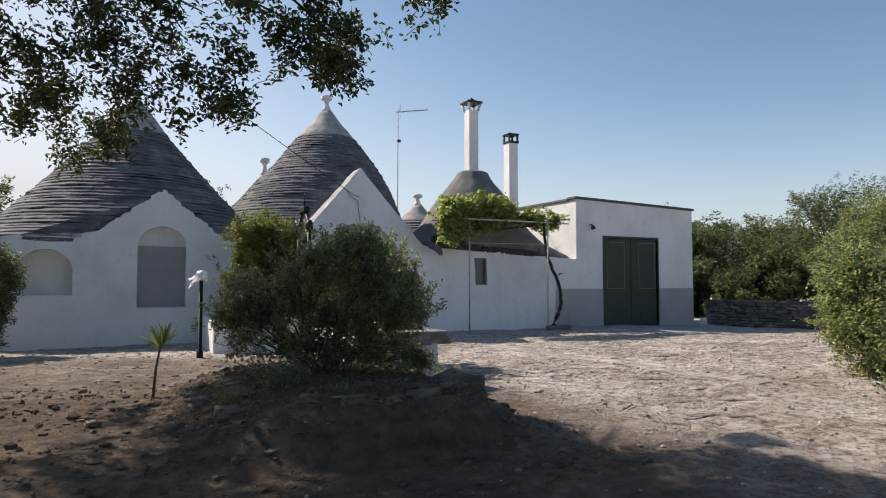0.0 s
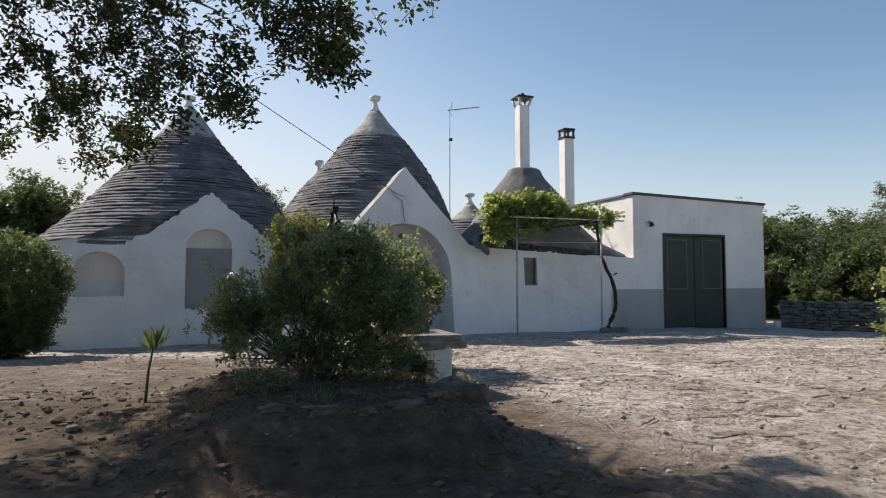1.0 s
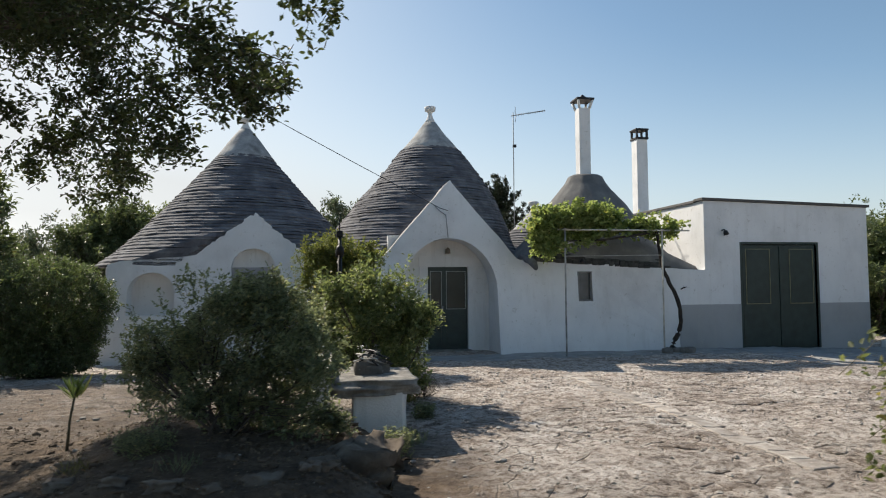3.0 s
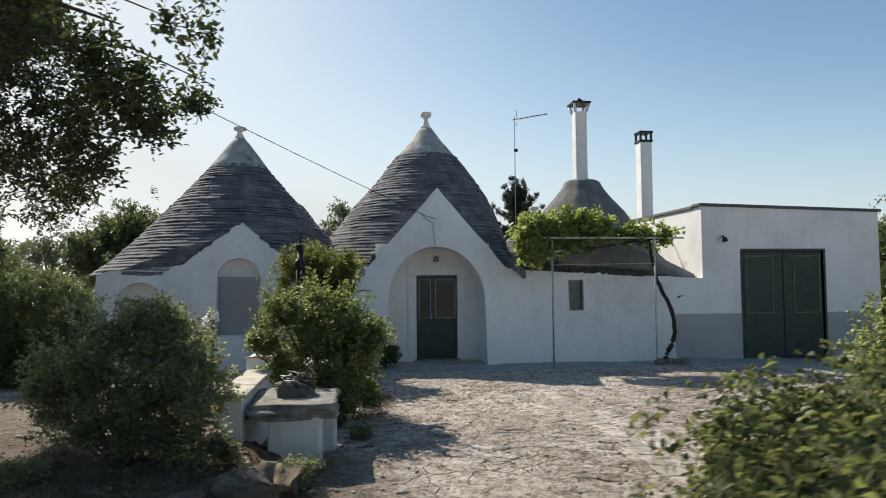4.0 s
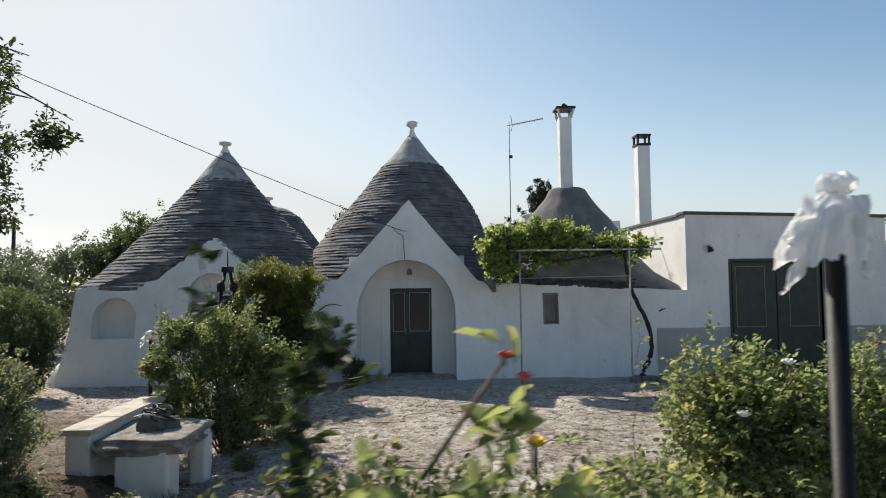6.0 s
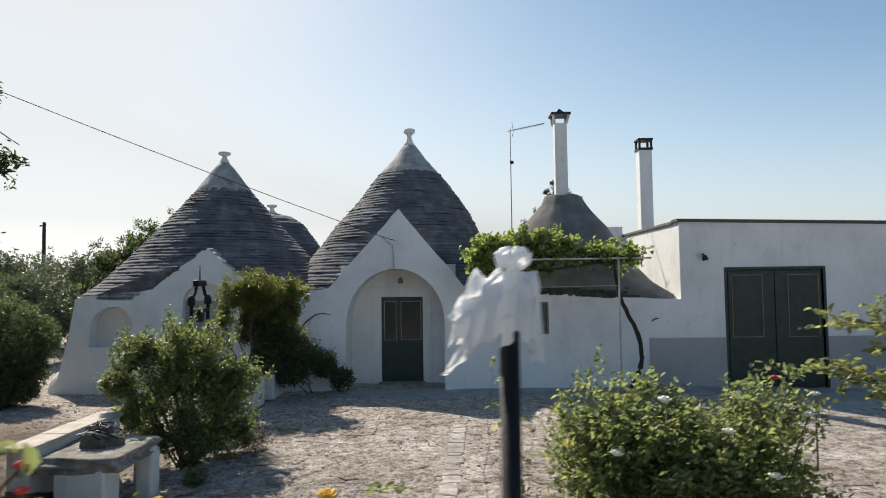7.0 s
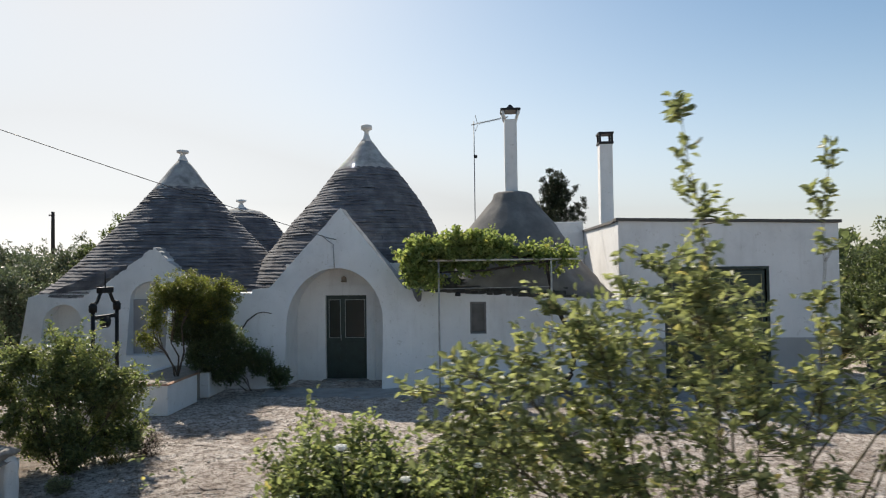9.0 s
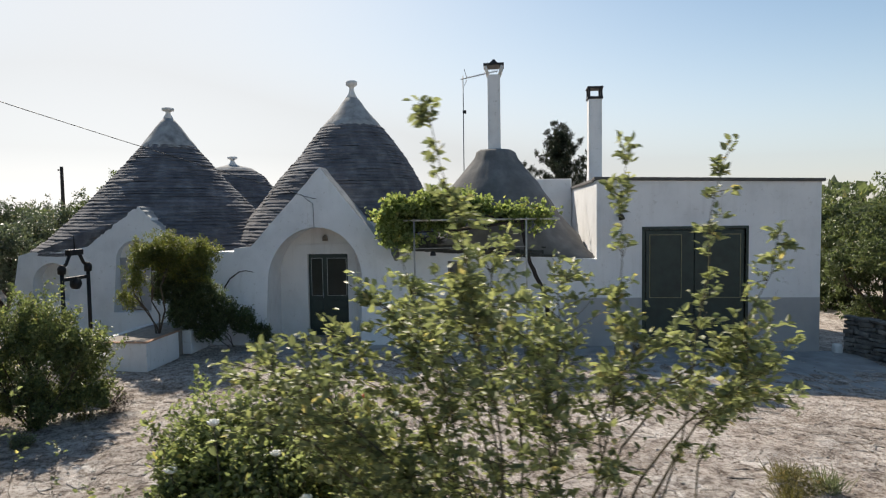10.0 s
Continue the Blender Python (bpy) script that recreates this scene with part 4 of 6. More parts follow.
# kerb boulders that hold the planting bed
for i, (x, y, sx, sy, sz) in enumerate(((2.72, 5.1, 0.42, 0.5, 0.4), (2.45, 4.6, 0.34, 0.26, 0.14), (0.55, 5.3, 0.26, 0.2, 0.12), (2.95, 5.65, 0.24, 0.34, 0.34), (1.75, 4.85, 0.2, 0.16, 0.1), (-0.2, 5.5, 0.16, 0.12, 0.08), (0.95, 5.15, 0.12, 0.1, 0.07), (0.7, 4.75, 0.3, 0.2, 0.12), (1.15, 4.4, 0.24, 0.18, 0.14), (1.45, 4.3, 0.3, 0.2, 0.12), (2.05, 4.35, 0.34, 0.22, 0.16), (2.35, 4.5, 0.22, 0.2, 0.12), (0.35, 4.95, 0.2, 0.16, 0.1), (1.75, 4.25, 0.18, 0.14, 0.1), (2.78, 5.35, 0.2, 0.24, 0.2))):
    k = 1.0 if i in (0, 3) else 0.6
    st = rough_stone("boulder", (0, 0, 0), (sx * k, sy * k, sz * k), EARTHY, None, 20 + i, "", 6, 0.7)
    st.location = (x, y, ground_z(x, y) + sz * k * 0.05)
    tagged(st, "weathered brown-grey stone edging the planting bed", "rock", "stones of the bed")

# cistern box by the house
cis = thing("cistern_box", "low white cistern box with a thin red tile edge", "planter")
part("front_side", box_bm(1.45, 2.72, 12.08, 12.21, 0.0, 0.60, 0.015), WHITE, cis)
part("house_side", box_bm(2.59, 2.72, 12.21, 13.35, 0.0, 0.60, 0.015), WHITE, cis)
part("far_side", box_bm(1.45, 1.58, 12.21, 14.6, 0.0, 0.60, 0.015), WHITE, cis)
part("earth", box_bm(1.58, 2.59, 12.21, 14.6, 0.0, 0.58), plain("dusty_earth", (0.26, 0.23, 0.20), 0.95), cis)
part("tile_edge", box_bm(1.42, 2.75, 12.05, 12.15, 0.60, 0.622, 0.006), TERRA, cis)
part("tile_edge", box_bm(2.65, 2.75, 12.15, 13.36, 0.60, 0.622, 0.006), TERRA, cis)
part("side_block", box_bm(2.46, 2.80, 13.75, 14.62, 0.0, 0.55, 0.02), WHITE, cis)

well = thing("iron_well", "round white well with a black wrought-iron pulley frame", "well", (2.62, 10.22, 0.1))
lathe("well_head", [(0.42, 0.0), (0.40, 0.55), (0.44, 0.57), (0.44, 0.65), (0.32, 0.65), (0.31, 0.2)], (0, 0), WHITE_OLD, well, "", 28, 0.01)
for s in (-1, 1):
    part("post", tube_bm([(0, s * 0.33, 0.6), (0, s * 0.33, 2.18)], 0.032, 8), IRON, well)
    part("post_cap", tube_bm([(0, s * 0.33, 2.10), (0, s * 0.33, 2.20), (0, s * 0.33, 2.26)], [0.06, 0.065, 0.03], 8), IRON, well)
    part("arm", tube_bm([(0, s * 0.33, 2.2), (0, s * 0.22, 2.26), (0, s * 0.12, 2.42)], 0.028, 8), IRON, well)
part("cross_bar", box_bm(-0.03, 0.03, -0.33, 0.33, 1.98, 2.04, 0.008), IRON, well)
part("top_block", box_bm(-0.05, 0.05, -0.17, 0.17, 2.40, 2.50, 0.015), IRON, well)
part("pulley", tube_bm([(-0.04, 0, 1.92), (0.04, 0, 1.92)], 0.10, 14), IRON, well)
part("spike", tube_bm([(0, 0, 2.5), (0, 0, 2.75)], [0.012, 0.006], 6), IRON, well)


def bagged_lamp(at, height, r, bag, seed, label):
    """A garden lamp post whose globe is wrapped in a torn plastic bag."""
    p = thing("garden_lamp", label, "lamp", at, "bagged garden lamps")
    part("post", tube_bm([(0, 0, -0.05), (0, 0, 0.1), (0, 0, 0.12), (0, 0, height)], [r * 1.7, r * 1.7, r, r], 14), IRON, p)
    part("collar", tube_bm([(0, 0, height), (0, 0, height + 0.05)], [r * 1.5, r * 1.9], 14), IRON, p)
    bm = bmesh.new()
    bmesh.ops.create_icosphere(bm, subdivisions=4, radius=1)
    for v in bm.verts:
        c = v.co.copy()
        n1 = noise.noise_vector(c * 1.8 + Vector((seed, 0, 0)))
        n2 = noise.noise_vector(c * 5.5 + Vector((0, seed, 0)))
        d = 1 + 0.22 * n1.x + 0.12 * n2.y
        v.co = Vector((c.x * bag * d, c.y * bag * d, c.z * bag * 0.85 * d + n2.z * 0.1 * bag))
    bm.transform(Matrix.Translation((0, 0, height + bag * 0.75)))
    for f in bm.faces:
        f.smooth = True
    part("bag", bm, BAG, p, "crumpled white plastic bag")
    # torn skirts of the bag
    for a0, a1, ln, out in ((1.6, 4.9, 2.3, 1.0), (-1.0, 1.5, 1.7, 0.35), (2.8, 3.35, 3.4, 1.25), (2.1, 3.2, 1.4, 1.5)):
        vs, fs, nu, nv = [], [], 22, 22
        for j in range(nv):
            f = j / (nv - 1)
            for i in range(nu):
                g = i / (nu - 1)
                a = a0 + (a1 - a0) * (0.5 + (g - 0.5) * (1 - 0.5 * f))
                w = noise.noise(Vector((g * 3.5, f * 1.5, seed + a0)))
                w2 = noise.noise(Vector((g * 11, f * 2.5, seed + a1)))
                rad = bag * (0.82 + out * f ** 1.3 + 0.28 * w * (0.3 + f) + 0.12 * w2)
                z = height + bag * 1.0 - ln * bag * f * (0.8 + 0.4 * w) + 0.06 * bag * w2
                vs.append((rad * math.cos(a), rad * math.sin(a), z))
        for j in range(nv - 1):
            for i in range(nu - 1):
                if j > nv - 2 - 6 * max(0, noise.noise(Vector((i * 0.45, 2.0, seed + a0))) + 0.2):
                    continue
                fs.append((j * nu + i, j * nu + i + 1, (j + 1) * nu + i + 1, (j + 1) * nu + i))
        raw("bag_flap", vs, fs, BAG, p, "torn flap of white plastic", True)
    return p


def draped_lamp(at, height, r, seed, label):
    """A tall lamp post under a torn plastic bag that hangs in folds, with a flap and a tail blown to one side."""
    p = thing("garden_lamp", label, "lamp", at, "bagged garden lamps")
    part("post", tube_bm([(0, 0, -0.05), (0, 0, 0.1), (0, 0, 0.12), (0, 0, height)], [r * 1.7, r * 1.7, r, r], 14), IRON, p)
    part("collar", tube_bm([(0, 0, height), (0, 0, height + 0.05)], [r * 1.3, r * 1.5], 14), IRON, p)
    prof = [(0.012, 0.166), (0.034, 0.163), (0.050, 0.146), (0.047, 0.124), (0.026, 0.106), (0.040, 0.092), (0.066, 0.066), (0.078, 0.03), (0.083, 0.0), (0.085, -0.03), (0.08, -0.07), (0.086, -0.10)]
    nu, vs, fs = 72, [], []
    fine = [(float(np.interp(q, range(12), [c[0] for c in prof])), float(np.interp(q, range(12), [c[1] for c in prof]))) for q in np.linspace(0, 11, 40)]
    for j, (rad, z) in enumerate(fine):
        f = j / 39
        for i in range(nu):
            a = 2 * math.pi * i / nu
            c, s2 = math.cos(a), math.sin(a)
            fold = noise.noise(Vector((c * 2.6, s2 * 2.6, f * 1.3 + seed))) + 0.6 * noise.noise(Vector((c * 6, s2 * 6, f * 2.2 + seed)))
            crush = noise.noise(Vector((c * 3, s2 * 3, z * 45 + seed)))
            q = rad * (1 + (0.06 + 0.38 * f) * fold + 0.08 * crush)
            push = (0.5 - 0.5 * c) * max(0.0, f - 0.4) * 0.12
            vs.append((q * c - push + 0.014 * (z > 0.11), q * s2, height + z + 0.012 * crush - 0.03 * f * fold))
    for j in range(39):
        for i in range(nu):
            torn = noise.noise(Vector((math.cos(6.2832 * i / nu) * 4, math.sin(6.2832 * i / nu) * 4, seed + 5)))
            open_side = math.cos(6.2832 * i / nu - 0.15)
            if j > 36 - 6 * max(0.0, torn) or (open_side > 0.6 and j > 24 - 4 * torn - 8 * (open_side - 0.6)):
                continue
            k = (i + 1) % nu
            fs.append((j * nu + i, j * nu + k, (j + 1) * nu + k, (j + 1) * nu + i))
    raw("bag", vs, fs, BAG, p, "torn white plastic bag in folds", True)
    for x0, z0, x1, z1, w0, w1, yy in ((-0.05, 0.07, -0.155, -0.03, 0.11, 0.03, -0.03), (-0.07, -0.05, -0.18, -0.17, 0.045, 0.02, -0.03), (0.05, 0.10, 0.07, -0.14, 0.055, 0.03, -0.035)):
        vs, fs, nu2, nv = [], [], 12, 18
        for j in range(nv):
            f = j / (nv - 1)
            for i in range(nu2):
                g = i / (nu2 - 1) - 0.5
                w = w0 + (w1 - w0) * f
                n1 = noise.noise(Vector((g * 2.5, f * 4, seed + x1 * 30)))
                n2 = noise.noise(Vector((g * 7, f * 9, seed + z1 * 30)))
                ax, az = z0 - z1, x1 - x0
                ln = math.hypot(ax, az)
                vs.append((x0 + (x1 - x0) * f + g * w * ax / ln + 0.008 * n2, yy + 0.035 * n1 + 0.012 * n2, height + z0 + (z1 - z0) * f + g * w * az / ln + 0.012 * n1))
        for j in range(nv - 1):
            for i in range(nu2 - 1):
                if (j > nv - 5 and noise.noise(Vector((i * 0.8, j * 0.7, seed + x1))) > 0.25):
                    continue
                fs.append((j * nu2 + i, j * nu2 + i + 1, (j + 1) * nu2 + i + 1, (j + 1) * nu2 + i))
        raw("bag_flap", vs, fs, BAG, p, "torn flap of white plastic", True)
    return p


draped_lamp((6.9, 1.85, 0.15), 2.31, 0.028, 3, "black garden lamp wrapped in a torn white bag")
bagged_lamp((1.11, 10.94, ground_z(1.11, 10.94)), 1.28, 0.03, 0.095, 8, "black garden lamp under a white plastic bag")

# dry-stone wall past the annex
FIELD = stone_mat("field_wall_stone", (0.07, 0.066, 0.06), (0.15, 0.142, 0.13), (0.27, 0.256, 0.235), 5.0)
dry = thing("dry_stone_wall", "low dry-stone field wall of grey stones", "wall")
A, B = Vector((17.5, 14.75, 0)), Vector((19.3, 10.9, 0))
part("wall_core", box_bm(0.0, (B - A).length, 0.06, 0.44, -0.4, 0.66, 0, None, Matrix.Translation(A) @ Matrix.Rotation(math.atan2(B.y - A.y, B.x - A.x), 4, "Z")), FIELD, dry)
rr = random.Random(77)
stones = []
for s in range(5):
    bm = bmesh.new()
    bmesh.ops.create_cube(bm, size=1)
    bmesh.ops.bevel(bm, geom=bm.edges[:], offset=0.12, segments=1, affect="EDGES")
    for v in bm.verts:
        v.co += Vector((rr.uniform(-0.07, 0.07), rr.uniform(-0.07, 0.07), rr.uniform(-0.08, 0.08)))
    md = bpy.data.meshes.new("wall_stone")
    bm.to_mesh(md)
    bm.free()
    md.materials.append(FIELD)
    stones.append(md)
wm = Matrix.Translation(A) @ Matrix.Rotation(math.atan2(B.y - A.y, B.x - A.x), 4, "Z")
z = -0.2
while z < 0.72:
    h, u = rr.uniform(0.07, 0.13), 0.0
    while u < (B - A).length:
        w = rr.uniform(0.18, 0.42)
        ob = new("wall_stone", rr.choice(stones))
        ob.parent = dry
        ob.matrix_basis = wm @ Matrix.Translation((u + w / 2, 0.03 + rr.uniform(-0.03, 0.03), z + h / 2)) @ Matrix.Rotation(rr.uniform(-0.14, 0.14), 4, "Y") @ Matrix.Diagonal((w * rr.uniform(0.85, 1.0), 0.24, h * rr.uniform(0.75, 1.1), 1))
        u += w
    z += h

# ---- pergola, aerial, cable ----
per = thing("pergola", "thin painted steel pipe pergola over the low front", "pergola", (0, 0, 0))
CREAM = plain("chalky_cream_pipe", (0.52, 0.49, 0.43), 0.65, 0, 0.3, 8)
for x, paint in ((7.93, PIPE), (10.42, CREAM)):
    part("post", tube_bm([(x, 14.05, -0.05), (x, 14.05, 2.96)], 0.021, 10), paint, per)
part("front_rail", tube_bm([(7.3, 14.05, 2.98), (11.15, 14.05, 2.98)], 0.02, 8), CREAM, per)
part("back_rail", tube_bm([(7.3, 15.0, 3.0), (11.15, 15.0, 3.0)], 0.022, 8), PIPE, per)
part("low_rail", tube_bm([(7.9, 14.05, 2.35), (10.45, 14.05, 2.38)], 0.009, 8), PIPE, per)
for x in (7.93, 9.2, 10.42):
    part("cross_rail", tube_bm([(x, 14.0, 3.0), (x, 15.35, 3.02)], 0.018, 8), PIPE, per)

MAST = plain("grey_mast", (0.20, 0.21, 0.22), 0.6)
ant = thing("tv_aerial", "thin rooftop television aerial on a tall mast", "aerial", (8.70, 20.7, 2.1))
part("mast", tube_bm([(0, 0, 0), (0, 0, 5.5)], 0.016, 8), MAST, ant)
boom = part("boom", tube_bm([(-0.08, 0, 5.38), (1.12, -0.15, 5.58)], 0.016, 6), MAST, ant)
for i in range(13):
    f = i / 12
    p = Vector((0.12 + 0.98 * f, -0.02 - 0.13 * f, 5.413 + 0.163 * f))
    part("element", tube_bm([p + Vector((0.02, 0.04, 0.055)), p - Vector((0.02, 0.04, 0.055))], 0.008, 5), MAST, boom)
for s in (-1, 1):
    part("reflector", tube_bm([(0.12, 0.12, 5.42 + s * 0.03), (0.05, -0.1, 5.42 + s * 0.26)], 0.01, 5), MAST, boom)
part("junction_box", box_bm(-0.02, 0.10, -0.04, 0.04, 4.28, 4.38, 0.01), DARK, ant)

cable = tagged(part("overhead_cable", tube_bm([(5.40, 15.28, 3.52), (5.15, 15.2, 3.58)] + [(5.15 - 13.13 * f, 15.2 - 9.57 * f, 3.58 + 5.33 * f - 0.72 * f * (1 - f)) for f in [k / 12 for k in range(1, 13)]], 0.008, 5), IRON, None),
               "black cable slung from the gable to the trees", "cable")
pole = thing("utility_pole", "distant slim wooden utility pole", "pole", (-22.2, 43.6, 0))
part("shaft", tube_bm([(0, 0, -0.2), (0, 0, 7.05)], [0.16, 0.11], 8), VINE_BARK, pole)
part("crossarm", box_bm(-0.3, 0.1, -0.05, 0.05, 6.75, 6.85), VINE_BARK, pole)

hl = thing("hanging_lamp", "small dark lamp hung from the pergola rail", "lamp", (8.35, 14.05, 2.35))
part("cord", tube_bm([(0, 0, 0), (0, 0, -0.06)], 0.006, 5), DARK, hl)
part("shade", tube_bm([(0, 0, -0.06), (0, 0, -0.10), (0, 0, -0.16)], [0.03, 0.06, 0.07], 10), DARK, hl)
wst = rough_stone("white_stone", (0, 0, 0), (0.16, 0.16, 0.26), WHITE_OLD, None, 41)
wst.location = (17.3, 14.7, -0.02)
tagged(wst, "whitewashed corner stone beside the annex", "stone")
APRON = plain("smooth_cement", (0.30, 0.30, 0.295), 0.9, 0, 0.25, 2.5, 0.5)


def apron_sheet(x0, x1, y0, y1, wob):
    nx2, ny2 = int((x1 - x0) / 0.15), 12
    vs = []
    for j in range(ny2 + 1):
        for i in range(nx2 + 1):
            x, f = x0 + (x1 - x0) * i / nx2, j / ny2
            y = y1 + (y0 + wob * noise.noise(Vector((x * 0.9, 3, 0))) + 0.05 * noise.noise(Vector((x * 5, 7, 0))) - y1) * f
            vs.append((x, y, ground_z(x, y) + 0.012 - 0.01 * f))
    fs = [(j * (nx2 + 1) + i, (j + 1) * (nx2 + 1) + i, (j + 1) * (nx2 + 1) + i + 1, j * (nx2 + 1) + i + 1) for j in range(ny2) for i in range(nx2)]
    return raw("apron", vs, fs, APRON, None, smooth=True)


tagged(apron_sheet(3.9, 12.5, 13.75, 14.84, 0.25), "smooth grey cement apron along the house front", "paving", kind="structure")
tagged(apron_sheet(12.5, 17.6, 11.15, 14.86, 0.06), "smooth grey cement apron before the garage door", "paving", kind="structure")
strip = thing("slab_strip", "narrow line of pale stone slabs set in the yard", "paving", kind="structure")
PALE = stone_mat("pale_slab", (0.24, 0.205, 0.18), (0.42, 0.375, 0.335), (0.62, 0.575, 0.53), 8.0, 0.35)
sr, y = random.Random(61), 4.7
while y < 11.2:
    ln = sr.uniform(0.2, 0.42)
    x, w, bm = 6.55 + 0.045 * (y - 4.9) + sr.uniform(-0.02, 0.02), sr.uniform(0.10, 0.14), bmesh.new()
    rim = [(x - w, y + 0.01), (x, y + sr.uniform(0, 0.03)), (x + w, y + 0.01), (x + w + sr.uniform(-0.03, 0.02), y + ln * 0.5), (x + w, y + ln), (x, y + ln - sr.uniform(0, 0.02)), (x - w, y + ln), (x - w + sr.uniform(-0.02, 0.03), y + ln * 0.5)]
    ring = [[bm.verts.new((px, py, ground_z(px, py) + dz)) for px, py in rim] for dz in (-0.05, 0.006)]
    ins = [bm.verts.new((x + (px - x) * 0.9, y + ln / 2 + (py - y - ln / 2) * 0.93, ground_z(px, py) + 0.014)) for px, py in rim]
    bm.faces.new(ins)
    for k in range(8):
        bm.faces.new((ring[0][k], ring[0][(k + 1) % 8], ring[1][(k + 1) % 8], ring[1][k]))
        bm.faces.new((ring[1][k], ring[1][(k + 1) % 8], ins[(k + 1) % 8], ins[k]))
    part("slab", bm, PALE, strip)
    y += ln

# ---- plants ----
gz = ground_z
shrub("garden_shrub", "dense dark green shrub on the planting bed", "shrub", (1.65, 5.6, gz(1.65, 5.6)),
      [(1.72, 5.6, 1.28, 0.42, 0.45, 0.30), (1.02, 5.9, 1.12, 0.28, 0.3, 0.16), (2.22, 5.35, 1.18, 0.32, 0.36, 0.28), (1.58, 5.6, 1.62, 0.34, 0.34, 0.18), (2.08, 5.5, 1.52, 0.30, 0.32, 0.22), (1.95, 5.5, 1.75, 0.16, 0.18, 0.10),
       (1.34, 5.7, 1.42, 0.24, 0.3, 0.18), (0.92, 5.95, 1.36, 0.15, 0.2, 0.11), (0.98, 5.9, 0.86, 0.16, 0.2, 0.10), (2.32, 5.42, 0.90, 0.24, 0.3, 0.2), (2.56, 5.4, 0.64, 0.12, 0.16, 0.13), (1.9, 5.6, 0.98, 0.34, 0.34, 0.2), (1.5, 5.65, 1.12, 0.2, 0.25, 0.16), (1.8, 5.7, 0.74, 0.42, 0.34, 0.12), (2.25, 5.5, 0.70, 0.34, 0.28, 0.13), (0.8, 5.95, 1.14, 0.12, 0.16, 0.09), (1.22, 5.8, 1.2, 0.2, 0.25, 0.18), (1.42, 5.7, 0.86, 0.24, 0.26, 0.14)],
      1750, 19, 0.045, 0.42, LEAF_BUSH, 21, 26, 0.013, 0.62, twig_len=0.16, clump=0.07, bunch=14, core=350, shoots=110, reach=0.2)
shrub("garden_shrub", "tall leafy shrub beside the stone bench", "shrub", (3.1, 8.5, gz(3.1, 8.5)),
      [(2.72, 8.4, 1.42, 0.42, 0.45, 0.34), (3.3, 8.6, 1.32, 0.45, 0.45, 0.42), (3.45, 9.05, 1.05, 0.42, 0.45, 0.45), (2.9, 8.9, 1.35, 0.48, 0.45, 0.42), (3.4, 8.5, 0.65, 0.34, 0.4, 0.4), (2.65, 8.45, 0.85, 0.32, 0.4, 0.42), (3.05, 8.6, 1.78, 0.26, 0.3, 0.16), (2.6, 8.3, 1.68, 0.16, 0.2, 0.12), (3.5, 9.2, 0.5, 0.36, 0.4, 0.38), (3.0, 8.5, 0.5, 0.45, 0.45, 0.4), (3.62, 8.7, 1.25, 0.18, 0.25, 0.2), (2.95, 8.45, 1.05, 0.5, 0.4, 0.4), (3.78, 8.8, 1.38, 0.15, 0.2, 0.11), (2.38, 8.3, 1.28, 0.15, 0.2, 0.1), (3.4, 8.6, 1.78, 0.12, 0.15, 0.12)],
      1700, 17, 0.058, 0.5, LEAF_TALL, 22, 14, 0.014, 0.62, twig_len=0.22, clump=0.075, bunch=20, core=1500, shoots=120, reach=0.3)
shrub("clipped_shrub", "clipped dark green ball shrub by the house wall", "shrub", (-2.75, 12.9, gz(-2.75, 12.9)),
      [(-2.75, 12.9, 1.4, 1.2, 1.05, 0.9), (-2.75, 12.9, 0.8, 0.98, 0.9, 0.7), (-2.7, 12.75, 0.42, 0.9, 0.85, 0.36)], 3900, 22, 0.05, 0.5, LEAF_BALL, 23, 6, 0.05, 0.9, twig_len=0.2)
shrub("climbing_shrub", "yellow-green climber with a round crown over the cistern", "shrub", (2.35, 13.2, 0.5),
      [(2.75, 13.3, 2.45, 0.68, 0.42, 0.32), (2.25, 13.1, 2.35, 0.36, 0.38, 0.26), (2.0, 12.95, 1.9, 0.13, 0.18, 0.28), (1.85, 12.9, 1.35, 0.17, 0.18, 0.25), (3.2, 13.5, 2.3, 0.36, 0.36, 0.26), (2.9, 13.5, 2.05, 0.5, 0.4, 0.3), (2.55, 13.4, 2.05, 0.35, 0.35, 0.28)],
      1200, 22, 0.05, 0.5, LEAF_CLIMB, 25, 4, 0.022, 0.6, twig_len=0.2, clump=0.1, core=2500)
shrub("creeper", "dark creeper sprawling over the wall foot", "shrub", (3.5, 14.5, 0.0),
      [(2.65, 13.7, 1.75, 0.4, 0.36, 0.4), (3.0, 13.9, 1.4, 0.46, 0.36, 0.42), (3.3, 14.1, 1.0, 0.45, 0.34, 0.42), (3.75, 14.35, 0.68, 0.38, 0.25, 0.32), (4.15, 14.45, 0.35, 0.3, 0.2, 0.27), (3.0, 13.6, 1.95, 0.45, 0.35, 0.3), (2.6, 13.7, 1.2, 0.28, 0.3, 0.3), (2.5, 13.6, 1.85, 0.3, 0.3, 0.35), (2.75, 13.8, 1.45, 0.36, 0.3, 0.36), (2.35, 13.45, 1.6, 0.28, 0.28, 0.4), (2.65, 13.7, 0.95, 0.4, 0.3, 0.35), (3.1, 14.0, 0.6, 0.5, 0.3, 0.35)],
      1700, 20, 0.06, 0.5, LEAF_BALL, 27, 3, 0.012, 0.5, twig_len=0.22, core=3500)

